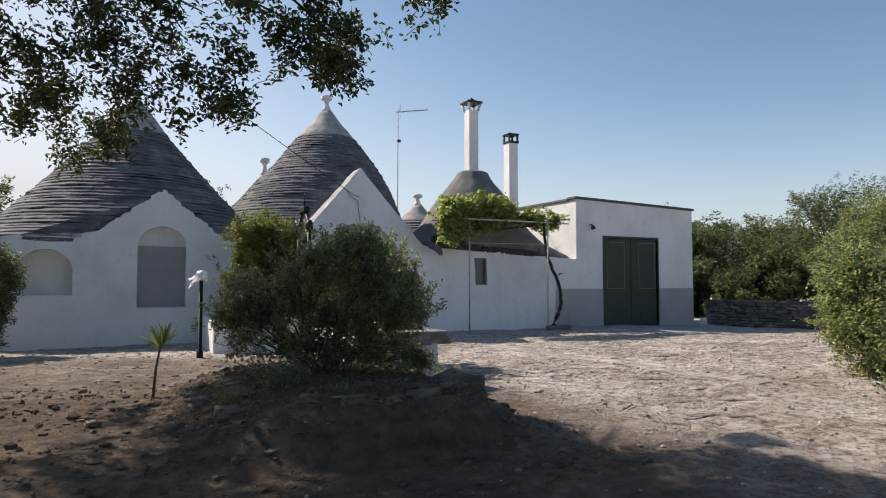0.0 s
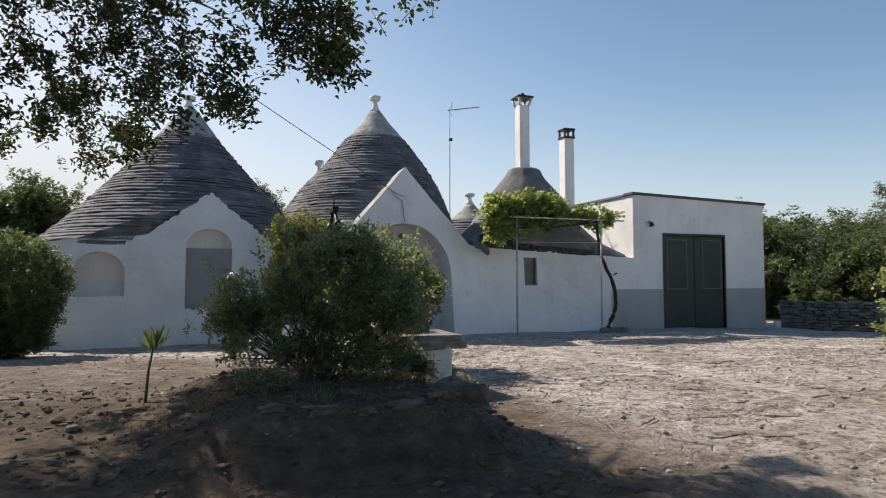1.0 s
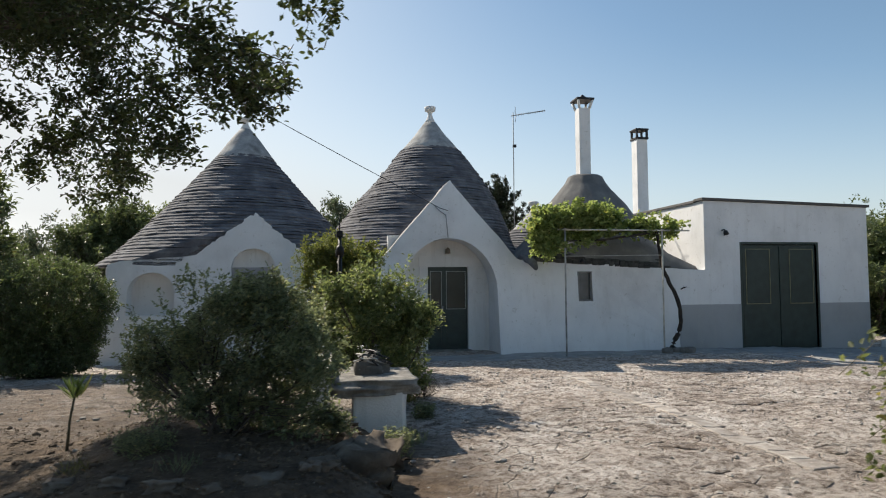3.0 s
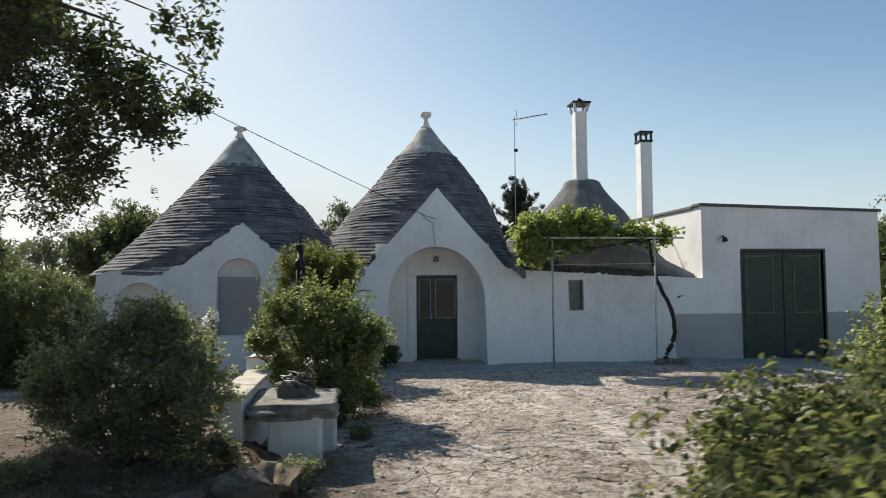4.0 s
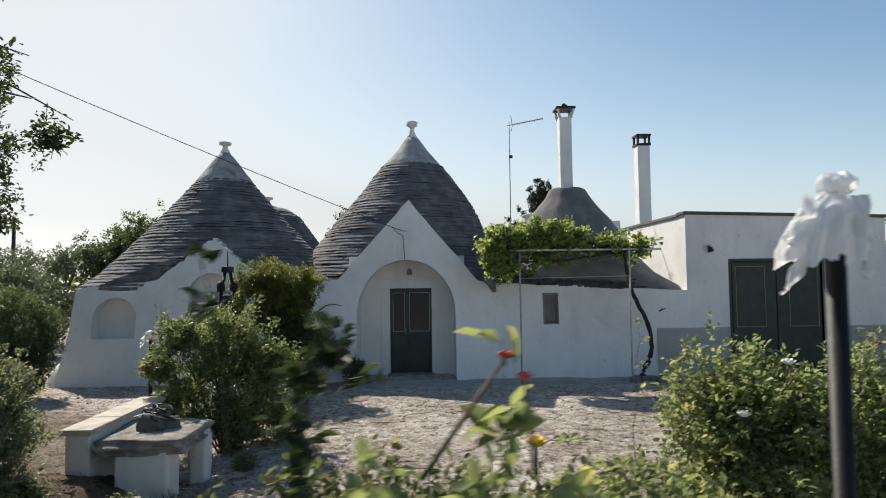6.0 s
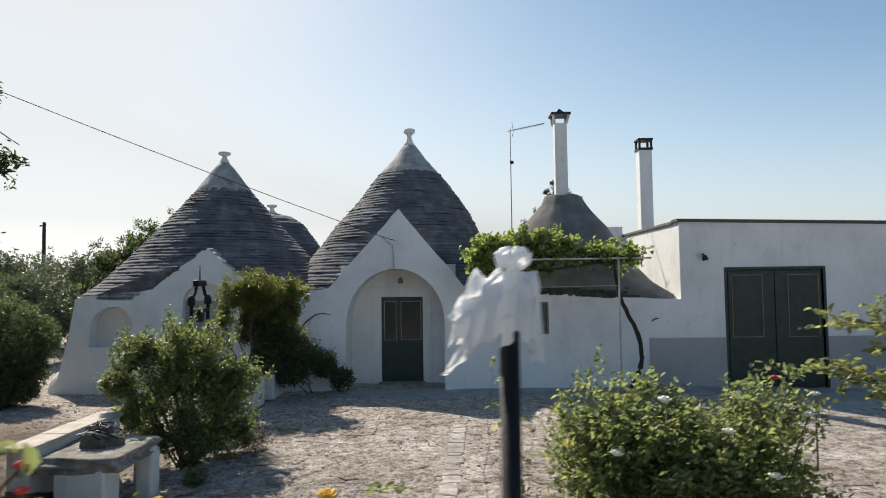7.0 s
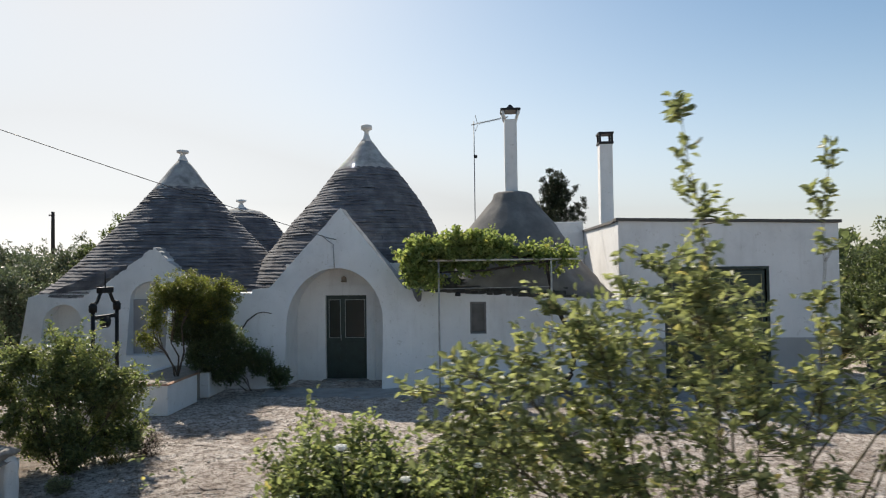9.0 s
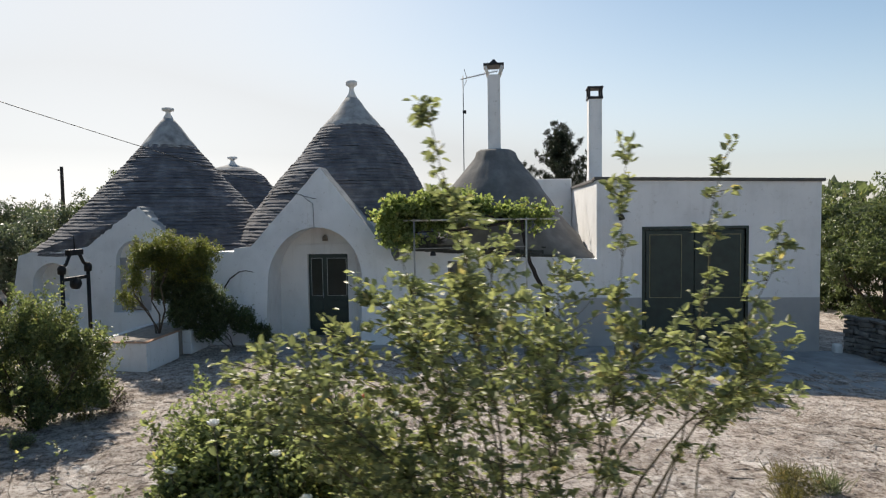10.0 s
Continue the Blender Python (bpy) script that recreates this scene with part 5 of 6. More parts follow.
vine = shrub("grape_vine", "bright green grape vine spread over the pergola", "vine", (10.42, 14.1, 0.0),
             [(7.6, 14.3, 3.12, 0.48, 0.45, 0.24), (8.3, 14.5, 3.32, 0.62, 0.5, 0.24), (8.9, 14.5, 3.28, 0.5, 0.45, 0.2), (9.5, 14.55, 3.14, 0.5, 0.4, 0.12), (10.1, 14.5, 3.1, 0.45, 0.35, 0.06), (10.65, 14.3, 3.05, 0.3, 0.25, 0.03), (7.4, 14.2, 2.78, 0.2, 0.22, 0.3), (7.75, 14.2, 2.6, 0.12, 0.15, 0.25), (8.4, 14.35, 2.95, 0.5, 0.25, 0.14)],
             900, 14, 0.088, 0.95, LEAF_VINE, 24, 0, 0.03, 0.6, 2, 0.3, VINE_BARK, -0.05, clump=0.11, bunch=8, shoots=50, reach=0.22)
trunk_path = smooth_path([(0.20, 0.05, -0.05), (0.28, 0.02, 0.25), (0.43, 0, 0.55), (0.47, -0.02, 0.9), (0.38, 0.0, 1.35), (0.18, 0.05, 1.8), (0.03, 0.05, 2.15), (-0.05, 0.02, 2.6), (-0.1, 0.02, 2.98)], [0.075, 0.06, 0.052, 0.048, 0.05, 0.046, 0.042, 0.036, 0.03], 34, 0.006, 3)
part("trunk", tube_bm(*trunk_path, 9), VINE_BARK, vine, "dark twisted trunk")
for k, (x1, z1, y1) in enumerate(((-2.6, 3.05, 0.3), (-1.4, 3.1, 0.5), (0.4, 3.0, 0.2), (-2.9, 2.7, 0.1))):
    part("cane", tube_bm([(-0.1, 0.02, 2.95), (x1 * 0.5, y1, z1 + 0.05), (x1, y1, z1)], [0.035, 0.025, 0.012], 7), VINE_BARK, vine)
kerb = thing("vine_bed", "low rough stone ring at the vine foot", "kerb", (10.8, 14.2, 0.0))
for k in range(6):
    rough_stone("kerb_stone", (-0.35 + 0.14 * k, -0.22 + 0.05 * ((k * 3) % 4), 0.05), (0.2, 0.2, 0.16), RUBBLE, kerb, 60 + k)


def bloom(at, r, material, seed, label, down=0.5):
    """A small open rose of curled petals."""
    b = thing("rose_bloom", label, "flower", at, "rose blooms")
    for k in range(9):
        a, lay = 2.4 * k, k / 9
        bm = bmesh.new()
        bmesh.ops.create_uvsphere(bm, u_segments=7, v_segments=5, radius=1)
        for v in bm.verts:
            v.co = Vector((v.co.x * 0.55, v.co.y * 0.16, v.co.z * 0.55 + 0.35))
        bm.transform(Matrix.Rotation(a, 4, "Z") @ Matrix.Translation((0, 0.22 + 0.35 * lay, 0)) @ Matrix.Rotation(-0.25 - 0.8 * lay, 4, "X"))
        bmesh.ops.scale(bm, vec=(r, r, r), verts=bm.verts)
        for f in bm.faces:
            f.smooth = True
        part("petal", bm, material, b)
    sr = random.Random(seed + 31)
    dx, dy = sr.uniform(-0.1, 0.1), sr.uniform(-0.1, 0.1)
    part("stalk", tube_bm([(dx * 2, dy * 2, -down), (dx, dy, -down * 0.5), (0, 0, 0)], [0.006, 0.005, 0.004], 5), TWIG, b)
    return b


rose = shrub("rose_bush", "leafy rose bush with a few white blooms", "shrub", (8.25, 4.35, gz(8.25, 4.35)),
             [(8.05, 4.35, 1.1, 0.6, 0.55, 0.6), (8.75, 4.5, 1.15, 0.42, 0.5, 0.6), (8.4, 4.3, 1.55, 0.5, 0.4, 0.32), (7.75, 4.3, 1.15, 0.42, 0.4, 0.5), (8.85, 4.45, 0.8, 0.4, 0.45, 0.5), (8.5, 4.45, 0.55, 0.6, 0.5, 0.3), (8.85, 4.3, 1.65, 0.25, 0.25, 0.22), (7.8, 4.3, 1.55, 0.38, 0.36, 0.35)],
             1900, 18, 0.045, 0.62, LEAF_ROSE, 26, 10, 0.012, 0.62, 2, 0.24, clump=0.10, core=600)
PETAL_W = plain("white_petal", (0.80, 0.79, 0.74), 0.6, 0, 0.06, 20, 0.1)
PETAL_R = plain("red_petal", (0.55, 0.06, 0.045), 0.6, 0, 0.15, 20, 0.1)
PETAL_Y = plain("yellow_petal", (0.80, 0.50, 0.05), 0.6, 0, 0.12, 20, 0.1)
rr = random.Random(5)
for i in range(9):
    bloom((8.45 + rr.uniform(-0.75, 0.75), 4.2 + rr.uniform(-0.4, 0.4), 1.35 + rr.uniform(0, 0.45)), rr.uniform(0.025, 0.04), PETAL_W, i, "small white open rose")
for i, (x, y, z2, r) in enumerate(((8.9, 4.4, 1.85, 0.03), (5.9, 1.37, 2.185, 0.016), (5.93, 1.33, 2.15, 0.014))):
    bloom((x, y, z2), r, PETAL_R, i, "small red open rose", 0.2)
bloom((6.21, 2.78, 1.64), 0.042, PETAL_Y, 3, "yellow open rose on a tall stem")

# rose hedge along the camera's side of the yard
for i, (x, y, w, top, m) in enumerate(((4.78, 1.45, 0.22, 1.62, 1), (5.02, 1.8, 0.26, 1.62, 1), (5.4, 2.4, 0.36, 1.64, 1), (5.75, 2.4, 0.4, 1.62, 1), (6.1, 2.5, 0.4, 1.55, 1), (6.5, 2.65, 0.42, 1.56, 0), (6.0, 1.8, 0.32, 1.45, 0))):
    g = gz(x, y)
    shrub("rose_bush", "low rose bush at the yard's edge", "shrub", (x, y, g),
          [(x, y, g + 0.5 * (top - g), w, w, 0.42 * (top - g)), (x + 0.1, y - 0.05, top - 0.25, w * 0.6, w * 0.6, 0.26), (x - 0.15, y + 0.1, top - 0.35, w * 0.5, w * 0.5, 0.25)], 620, 14, 0.042, 0.62, LEAF_WILT if m else LEAF_ROSE, 80 + i, 8, 0.008, 0.5, 2, 0.24, clump=0.10, core=150)


def arching(name, label, category, base, branches, material, seed, r=0.014, per_m=34, twig=(0.10, 0.30), per=9, leaf=0.05, width=0.55, start=0.25, level=0.35):
    """Curved branches with level side twigs and small leaves in clusters at their ends."""
    g = np.random.default_rng(seed)
    root = thing(name, label, category, base)
    off = np.array(base)
    ta, tb, ways = [], [], []
    for pts in branches:
        p = [np.array(q, float) - off for q in pts[:3]]
        full = pts[3] if len(pts) > 3 else 1.0
        path = []
        for f in np.linspace(0, 1, 13):
            q = p[0] * (1 - f) ** 2 + 2 * p[1] * f * (1 - f) + p[2] * f * f
            path.append(q + g.normal(size=3) * 0.016 * (0 < f < 1))
        part("branch", tube_bm([Vector(q) for q in path], [r * (1 - 0.8 * k / 12) for k in range(13)], 6), TWIG, root)
        path = np.array(path)
        ln = np.linalg.norm(np.diff(path, axis=0), axis=1).sum()
        low = pts[4] if len(pts) > 4 else start
        n = int(per_m * ln * (1 - low) * full)
        f = low + (1 - low) * g.random(n) ** 0.75
        j = np.minimum((f * 12).astype(int), 11)
        a = path[j] + (path[j + 1] - path[j]) * (f * 12 - j)[:, None]
        along = path[j + 1] - path[j]
        along /= np.linalg.norm(along, axis=1)[:, None]
        d = g.normal(size=(n, 3)) * np.array([1, 1, level]) + along * 0.7 + np.array([0, 0, 0.15])
        d /= np.linalg.norm(d, axis=1)[:, None]
        ta.append(a)
        tb.append(a + d * (g.uniform(*twig, n) * (1.15 - 0.6 * f))[:, None])
        ways.append(d)
    ta, tb, ways = np.concatenate(ta), np.concatenate(tb), np.concatenate(ways)
    n = len(ta)
    twig_mesh("twig", ta, tb, 0.0028, 0.0012, TWIG, root)
    f = g.uniform(0.25, 1.08, size=(n, per))
    pos = ta[:, None, :] + (tb - ta)[:, None, :] * f[..., None] + g.normal(size=(n, per, 3)) * 0.012
    ld = ways[:, None, :] * 0.7 + g.normal(size=(n, per, 3)) * np.array([0.8, 0.8, 0.4])
    leaf_mesh("foliage", pos.reshape(-1, 3), ld.reshape(-1, 3), leaf, width, material, root, "", seed, 0.25, 2)
    return root


for bx, by, tall in ((4.95, 1.05, [((4.95, 1.05, 0.15), (4.92, 1.08, 1.3), (4.87, 1.06, 2.44), 0.45), ((4.97, 1.07, 0.15), (4.86, 1.1, 1.2), (4.82, 1.1, 2.22)), ((4.93, 1.03, 0.15), (4.85, 1.1, 1.1), (4.78, 1.1, 2.15))]),
                     (5.5, 1.3, [((5.5, 1.3, 0.15), (5.45, 1.35, 1.2), (5.27, 1.4, 2.46), 0.18), ((5.52, 1.3, 0.15), (5.6, 1.35, 1.1), (5.56, 1.4, 2.26), 0.4), ((5.48, 1.3, 0.15), (5.4, 1.45, 1.0), (5.50, 1.4, 2.14), 1.8)])):
    arching("tall_rose", "tall thin rose shoots with dark glossy leaves", "shrub", (bx, by, gz(bx, by)), tall, LEAF_NEAR, int(bx * 10), 0.003, 30, (0.03, 0.13), 6, 0.040, 0.62, 0.6, 0.5)

arching("rose_shoot", "leafy yellow-green rose shoots with red blooms", "shrub", (5.85, 1.3, gz(5.85, 1.3)),
        [((5.85, 1.3, 0.15), (5.86, 1.33, 1.3), (5.9, 1.37, 2.17), 1.0), ((5.83, 1.28, 0.15), (5.78, 1.2, 1.4), (5.66, 1.13, 2.08), 1.1), ((5.87, 1.3, 0.15), (5.9, 1.25, 1.3), (5.8, 1.22, 1.98), 0.9), ((5.88, 1.3, 0.15), (6.0, 1.3, 1.2), (6.04, 1.24, 1.96), 1.1), ((5.86, 1.3, 0.15), (5.95, 1.3, 1.1), (5.94, 1.2, 1.85), 1.2)], LEAF_ROSE, 96, 0.003, 26, (0.04, 0.12), 4, 0.056, 0.62, 0.62, 0.5)
arching("rose_shoot", "thin pale green rose shoots above the low bushes", "shrub", (6.95, 3.63, gz(6.95, 3.63)),
        [((6.95, 3.63, 0.15), (6.9, 3.65, 1.2), (6.95, 3.63, 2.12), 0.5), ((7.0, 3.6, 0.15), (7.1, 3.6, 1.0), (7.18, 3.68, 1.78), 0.5), ((6.9, 3.6, 0.15), (7.2, 3.7, 1.0), (7.42, 3.75, 1.72), 0.5)], LEAF_ROSE, 95, 0.004, 16, (0.03, 0.10), 5, 0.035, 0.6, 0.72, 0.5)

# the wild plum at the end of the walk
PB = (10.0, 3.1, 0.2)
plum = arching("plum_tree", "loose young plum tree with thin arching branches", "tree", (10.0, 3.1, gz(10.0, 3.1)),
        [(PB, (9.6, 3.0, 2.2), (8.62, 3.1, 2.32)), (PB, (9.5, 3.3, 1.9), (8.75, 3.4, 2.02)), (PB, (9.7, 3.2, 2.3), (9.0, 3.0, 2.5)), (PB, (9.75, 2.9, 1.9), (9.2, 2.8, 2.15)), (PB, (9.9, 3.3, 2.4), (9.35, 3.5, 2.55)),
         (PB, (9.85, 2.8, 2.3), (9.7, 2.6, 2.75)), (PB, (9.95, 3.1, 2.2), (9.75, 3.3, 2.9)), (PB, (10.1, 2.9, 2.2), (9.95, 2.8, 2.6)), (PB, (10.1, 3.3, 2.2), (10.15, 3.5, 2.75)), (PB, (10.25, 3.0, 2.1), (10.4, 2.9, 2.55)),
         (PB, (10.2, 3.2, 2.3), (10.9, 3.1, 2.5), 0.8, 0.62), (PB, (10.4, 3.1, 2.5), (11.1, 3.2, 2.22), 0.8, 0.64), (PB, (9.8, 3.4, 1.5), (9.4, 3.7, 1.8)),
         (PB, (9.85, 2.9, 1.5), (9.45, 2.7, 1.75)), (PB, (10.05, 3.0, 1.3), (10.1, 2.8, 1.9)), (PB, (9.5, 3.0, 1.95), (8.7, 2.9, 2.2)), (PB, (9.6, 2.8, 2.25), (8.85, 2.75, 2.45)), (PB, (10.5, 3.0, 2.35), (11.05, 3.1, 2.4), 0.8, 0.64), (PB, (9.6, 3.2, 2.5), (9.25, 3.1, 2.7))],
        LEAF_PLUM, 33, 0.010, 38, (0.14, 0.44), 10, 0.047, 0.58, 0.42)
PLUM_BARK = plain("grey_plum_bark", (0.17, 0.145, 0.12), 0.9, 0, 0.45, 16, 0.8)
for k, pts in enumerate((((0.0, 0.0, -0.1), (0.3, -0.05, 0.55), (0.75, -0.15, 0.95), (1.25, -0.25, 1.05)), ((0.0, 0.0, -0.1), (-0.35, 0.1, 0.7), (-0.85, 0.15, 1.1), (-1.4, 0.1, 1.25)), ((0.05, 0.0, -0.1), (0.15, 0.2, 0.8), (0.45, 0.3, 1.55)),
                         ((0.0, 0.0, -0.1), (-0.15, -0.15, 0.8), (-0.35, -0.2, 1.6)), ((0.3, -0.05, 0.55), (0.7, 0.1, 0.75), (1.15, 0.15, 0.7)), ((-0.35, 0.1, 0.7), (-0.6, -0.1, 0.85), (-1.05, -0.2, 0.8)))):
    path, radii = smooth_path(pts, [0.034 * (1 - 0.8 * i / (len(pts) - 1)) + 0.003 for i in range(len(pts))], 16, 0.008, 70 + k)
    part("limb", tube_bm(path, radii, 7), PLUM_BARK, plum, "bare grey-brown limb")
part("trunk", tube_bm([(0, 0, -0.15), (0.01, 0.0, 0.08), (0.0, 0.02, 0.3)], [0.09, 0.07, 0.045], 9), PLUM_BARK, plum)
arching("plum_shoot", "tall thin plum shoots with small leaves", "shrub", (10.05, 3.0, gz(10.05, 3.0)),
        [((9.95, 3.0, 0.2), (9.85, 2.7, 2.3), (9.58, 2.40, 3.47)), ((10.1, 3.1, 0.2), (10.3, 3.0, 1.9), (10.36, 2.9, 3.38)), ((10.2, 3.1, 0.2), (10.6, 3.0, 1.8), (10.75, 2.9, 3.33)), ((9.95, 3.0, 0.2), (9.8, 2.8, 1.9), (9.42, 2.75, 2.95)),
         ((10.2, 3.1, 0.2), (10.7, 3.0, 1.9), (11.0, 3.0, 3.0))],
        LEAF_PLUM, 34, 0.007, 26, (0.04, 0.16), 10, 0.038, 0.58, 0.55, 0.6)

# spiky sapling on the bed
sap = thing("sapling", "thin sapling with a tuft of narrow pale leaves", "sapling", (0.235, 6.07, gz(0.235, 6.07)))
part("stem", tube_bm([(0, 0, -0.03), (0.02, 0, 0.26), (0.06, 0.0, 0.5)], [0.014, 0.011, 0.008], 7), TWIG, sap)
srng = np.random.default_rng(9)
sd = np.stack([np.cos(np.linspace(0, 25, 34)), np.sin(np.linspace(0, 25, 34)), srng.uniform(0.7, 2.6, 34)], axis=1)
leaf_mesh("leaf_tuft", np.tile([0.06, 0, 0.46], (34, 1)) + srng.normal(size=(34, 3)) * 0.02, sd, 0.19, 0.11, LEAF_VINE, sap, "narrow pale green leaves", 9, 0.3, 2)

# overhanging oak
# lobes near z 6 and y 3-5.5 are unseen, added to shade the foreground
oak = shrub("holm_oak", "large dark oak hanging over the yard", "tree", (-3.3, 6.3, gz(-3.3, 6.3)),
            [(1.72, 5.5, 3.5, 0.42, 0.4, 0.36), (1.45, 5.6, 3.85, 0.5, 0.45, 0.35), (2.3, 5.1, 3.95, 0.3, 0.3, 0.25), (0.85, 6.85, 3.4, 0.28, 0.3, 0.42), (1.25, 6.2, 3.55, 0.4, 0.35, 0.3), (2.05, 6.72, 3.75, 0.3, 0.25, 0.22), (1.6, 6.9, 4.0, 0.35, 0.3, 0.25), (0.34, 6.60, 3.80, 0.32, 0.32, 0.28), (0.34, 6.60, 3.39, 0.28, 0.28, 0.25), (0.39, 6.80, 3.08, 0.20, 0.20, 0.25), (0.83, 6.40, 3.52, 0.26, 0.26, 0.24), (0.89, 6.40, 3.11, 0.12, 0.12, 0.20), (-1.22, 8.20, 3.09, 0.40, 0.40, 0.40), (-1.5, 8.05, 3.0, 0.32, 0.35, 0.35), (-1.2, 7.9, 3.45, 0.35, 0.35, 0.3), (0.9, 6.3, 4.1, 0.65, 0.6, 0.4), (-0.25, 8.0, 4.1, 0.7, 0.7, 0.6), (-0.4, 7.0, 4.9, 0.6, 0.6, 0.5),
             (-0.5, 8.6, 3.5, 0.65, 0.65, 0.7), (-0.75, 9.1, 3.6, 0.55, 0.55, 0.6), (-0.6, 7.3, 4.1, 0.8, 0.8, 0.8), (-0.1, 6.2, 4.8, 1.0, 0.9, 0.6), (-1.3, 7.6, 3.4, 0.6, 0.6, 0.6), (-1.8, 6.2, 5.2, 1.5, 1.4, 1.1), (-0.7, 7.0, 5.7, 1.3, 1.3, 0.7), (-1.6, 8.2, 5.2, 1.4, 1.4, 1.0),
             (-1.0, 8.8, 5.3, 0.7, 0.7, 0.5), (-1.6, 9.6, 5.6, 0.9, 0.8, 0.6), (-0.9, 7.8, 5.9, 1.2, 1.2, 0.7), (-2.4, 8.6, 6.2, 1.4, 1.3, 0.8), (0.3, 5.4, 6.3, 1.9, 1.6, 0.8), (-0.5, 3.2, 6.2, 1.9, 1.6, 0.8), (-2.4, 3.4, 6.0, 1.6, 1.5, 0.9), (-2.8, 5.0, 5.0, 1.3, 1.3, 1.0), (-2.4, 5.6, 5.6, 1.1, 0.9, 0.5), (-0.6, 4.6, 5.4, 1.3, 1.0, 0.7), (0.3, 5.6, 4.3, 0.7, 0.7, 0.5)],
            3500, 17, 0.066, 0.5, LEAF_OAK, 51, 0, 0.04, 0.5, 2, 0.28, BARK, 0.3, 0.14, clump=0.135, bunch=13)
# extra crown leaves, added out of view to shade the bed and left wall
p, d = in_blobs([(-2.4, 7.4, 5.3, 0.7, 0.8, 0.5), (-1.9, 7.6, 5.5, 1.0, 0.9, 0.5), (-1.0, 7.5, 5.6, 0.85, 0.8, 0.45), (-2.4, 8.8, 5.6, 1.0, 0.9, 0.5), (-1.3, 8.9, 5.7, 0.85, 0.85, 0.5),
                 (-2.2, 10.0, 5.8, 0.9, 0.7, 0.4), (-1.25, 9.8, 5.8, 0.65, 0.6, 0.4), (-0.4, 7.2, 5.7, 0.6, 0.5, 0.35), (-3.2, 9.45, 5.5, 0.5, 0.55, 0.35), (-3.8, 9.0, 5.4, 0.5, 0.55, 0.35), (-5.2, 4.5, 5.2, 1.8, 1.8, 1.1), (-5.6, 7.2, 5.0, 1.5, 1.5, 1.0), (-4.2, 2.5, 5.4, 1.6, 1.6, 1.0)], 24000, np.random.default_rng(52), 0.5)
leaf_mesh("unseen_shade_foliage", p - np.array([-3.3, 6.3, gz(-3.3, 6.3)]), d + np.random.default_rng(53).normal(size=d.shape), 0.10, 0.5, LEAF_OAK, oak, "", 54)
part("trunk", tube_bm([(0, 0, -0.1), (0.05, 0.02, 0.8), (0.2, 0.05, 1.8), (0.35, 0.1, 2.7)], [0.30, 0.24, 0.21, 0.19], 12), BARK, oak)
for pts in (((0.35, 0.1, 2.7), (1.6, 0.2, 3.9), (3.4, -0.3, 4.5), (4.9, -0.75, 3.9)), ((0.35, 0.1, 2.7), (1.5, 0.9, 4.0), (3.0, 1.4, 4.6), (4.1, 1.8, 4.4)), ((1.6, 0.2, 3.9), (2.7, 1.0, 4.2), (2.9, 2.2, 3.7)),
            ((3.4, -0.3, 4.5), (4.4, 0.2, 4.6), (5.0, 0.3, 4.4)), ((0.3, 0.1, 2.6), (0.4, 0.3, 4.2), (0.8, 0.4, 5.6)), ((0.35, 0.1, 2.7), (0.2, -0.8, 4.0), (0.6, -1.3, 5.0)),
            ((1.6, 0.2, 3.9), (2.4, 0.6, 4.9), (3.6, 0.8, 5.7)), ((1.6, 0.2, 3.9), (2.2, -0.8, 4.8), (3.0, -1.6, 5.2)), ((3.0, 1.4, 4.6), (4.4, 0.9, 4.3), (5.4, 0.4, 3.75)), ((3.4, -0.3, 4.3), (4.6, -0.8, 3.6), (5.2, -0.9, 3.1))):
    n3 = len(pts)
    thick = 0.11 if pts[0][2] < 3 else 0.017
    part("limb", tube_bm(pts, [thick * (1 - 0.97 * k / (n3 - 1)) + 0.004 for k in range(n3)], 8), BARK, oak)


def tree(name, label, at, height, crown, material, leaf, twigs, seed, per=20, trunk=0.16, low_fill=0.3, width=0.45, shell=0.6):
    """A trunk, limbs and an uneven crown of several lobes."""
    rng3 = np.random.default_rng(seed)
    x, y = at
    g = gz(x, y)
    blobs = []
    for k in range(7):
        a, f = rng3.uniform(0, 6.28), rng3.uniform(0.2, 0.65)
        zz = height * rng3.uniform(low_fill + 0.2, 0.82)
        blobs.append((x + crown * f * math.cos(a), y + crown * f * math.sin(a), g + zz, crown * rng3.uniform(0.32, 0.55), crown * rng3.uniform(0.32, 0.55), height * rng3.uniform(0.12, 0.2)))
    blobs.append((x, y, g + height * 0.72, crown * 0.6, crown * 0.6, height * 0.26))
    t = shrub(name, label, "tree", (x, y, g), blobs, twigs, per, leaf, width, material, seed, 6, trunk * 0.5, shell, 1, crown * 0.18, clump=crown * 0.13, bunch=16, core=twigs * 5)
    part("trunk", tube_bm([(0, 0, -0.2), (0.05, 0, height * 0.2), (0.0, 0.05, height * 0.55)], [trunk, trunk * 0.8, trunk * 0.45], 8), BARK, t)
    return t


tree("grove_tree", "dark rounded tree behind the house", (-5.2, 24.5), 4.9, 2.2, LEAF_FAR, 0.13, 1200, 41, 24)
tree("olive_tree", "pale olive tree behind the house", (2.6, 27.0), 5.6, 1.7, LEAF_OLIVE, 0.12, 330, 42, 16)
for i, (x, y, h, c) in enumerate(((-9.5, 25.0, 3.9, 2.1), (-12.5, 27.5, 4.3, 2.4), (-16.0, 26.0, 4.5, 2.6), (-8.0, 30.5, 4.6, 2.4), (-19.5, 31.0, 5.0, 2.8), (-13.0, 22.0, 3.6, 2.0), (-7.2, 20.5, 3.2, 1.7), (-24.0, 28.0, 5.0, 3.0))):
    tree("olive_tree", "silvery olive tree of the grove", (x, y), h, c, LEAF_OLIVE, 0.13, 520, 60 + i, 20, 0.2, 0.1)
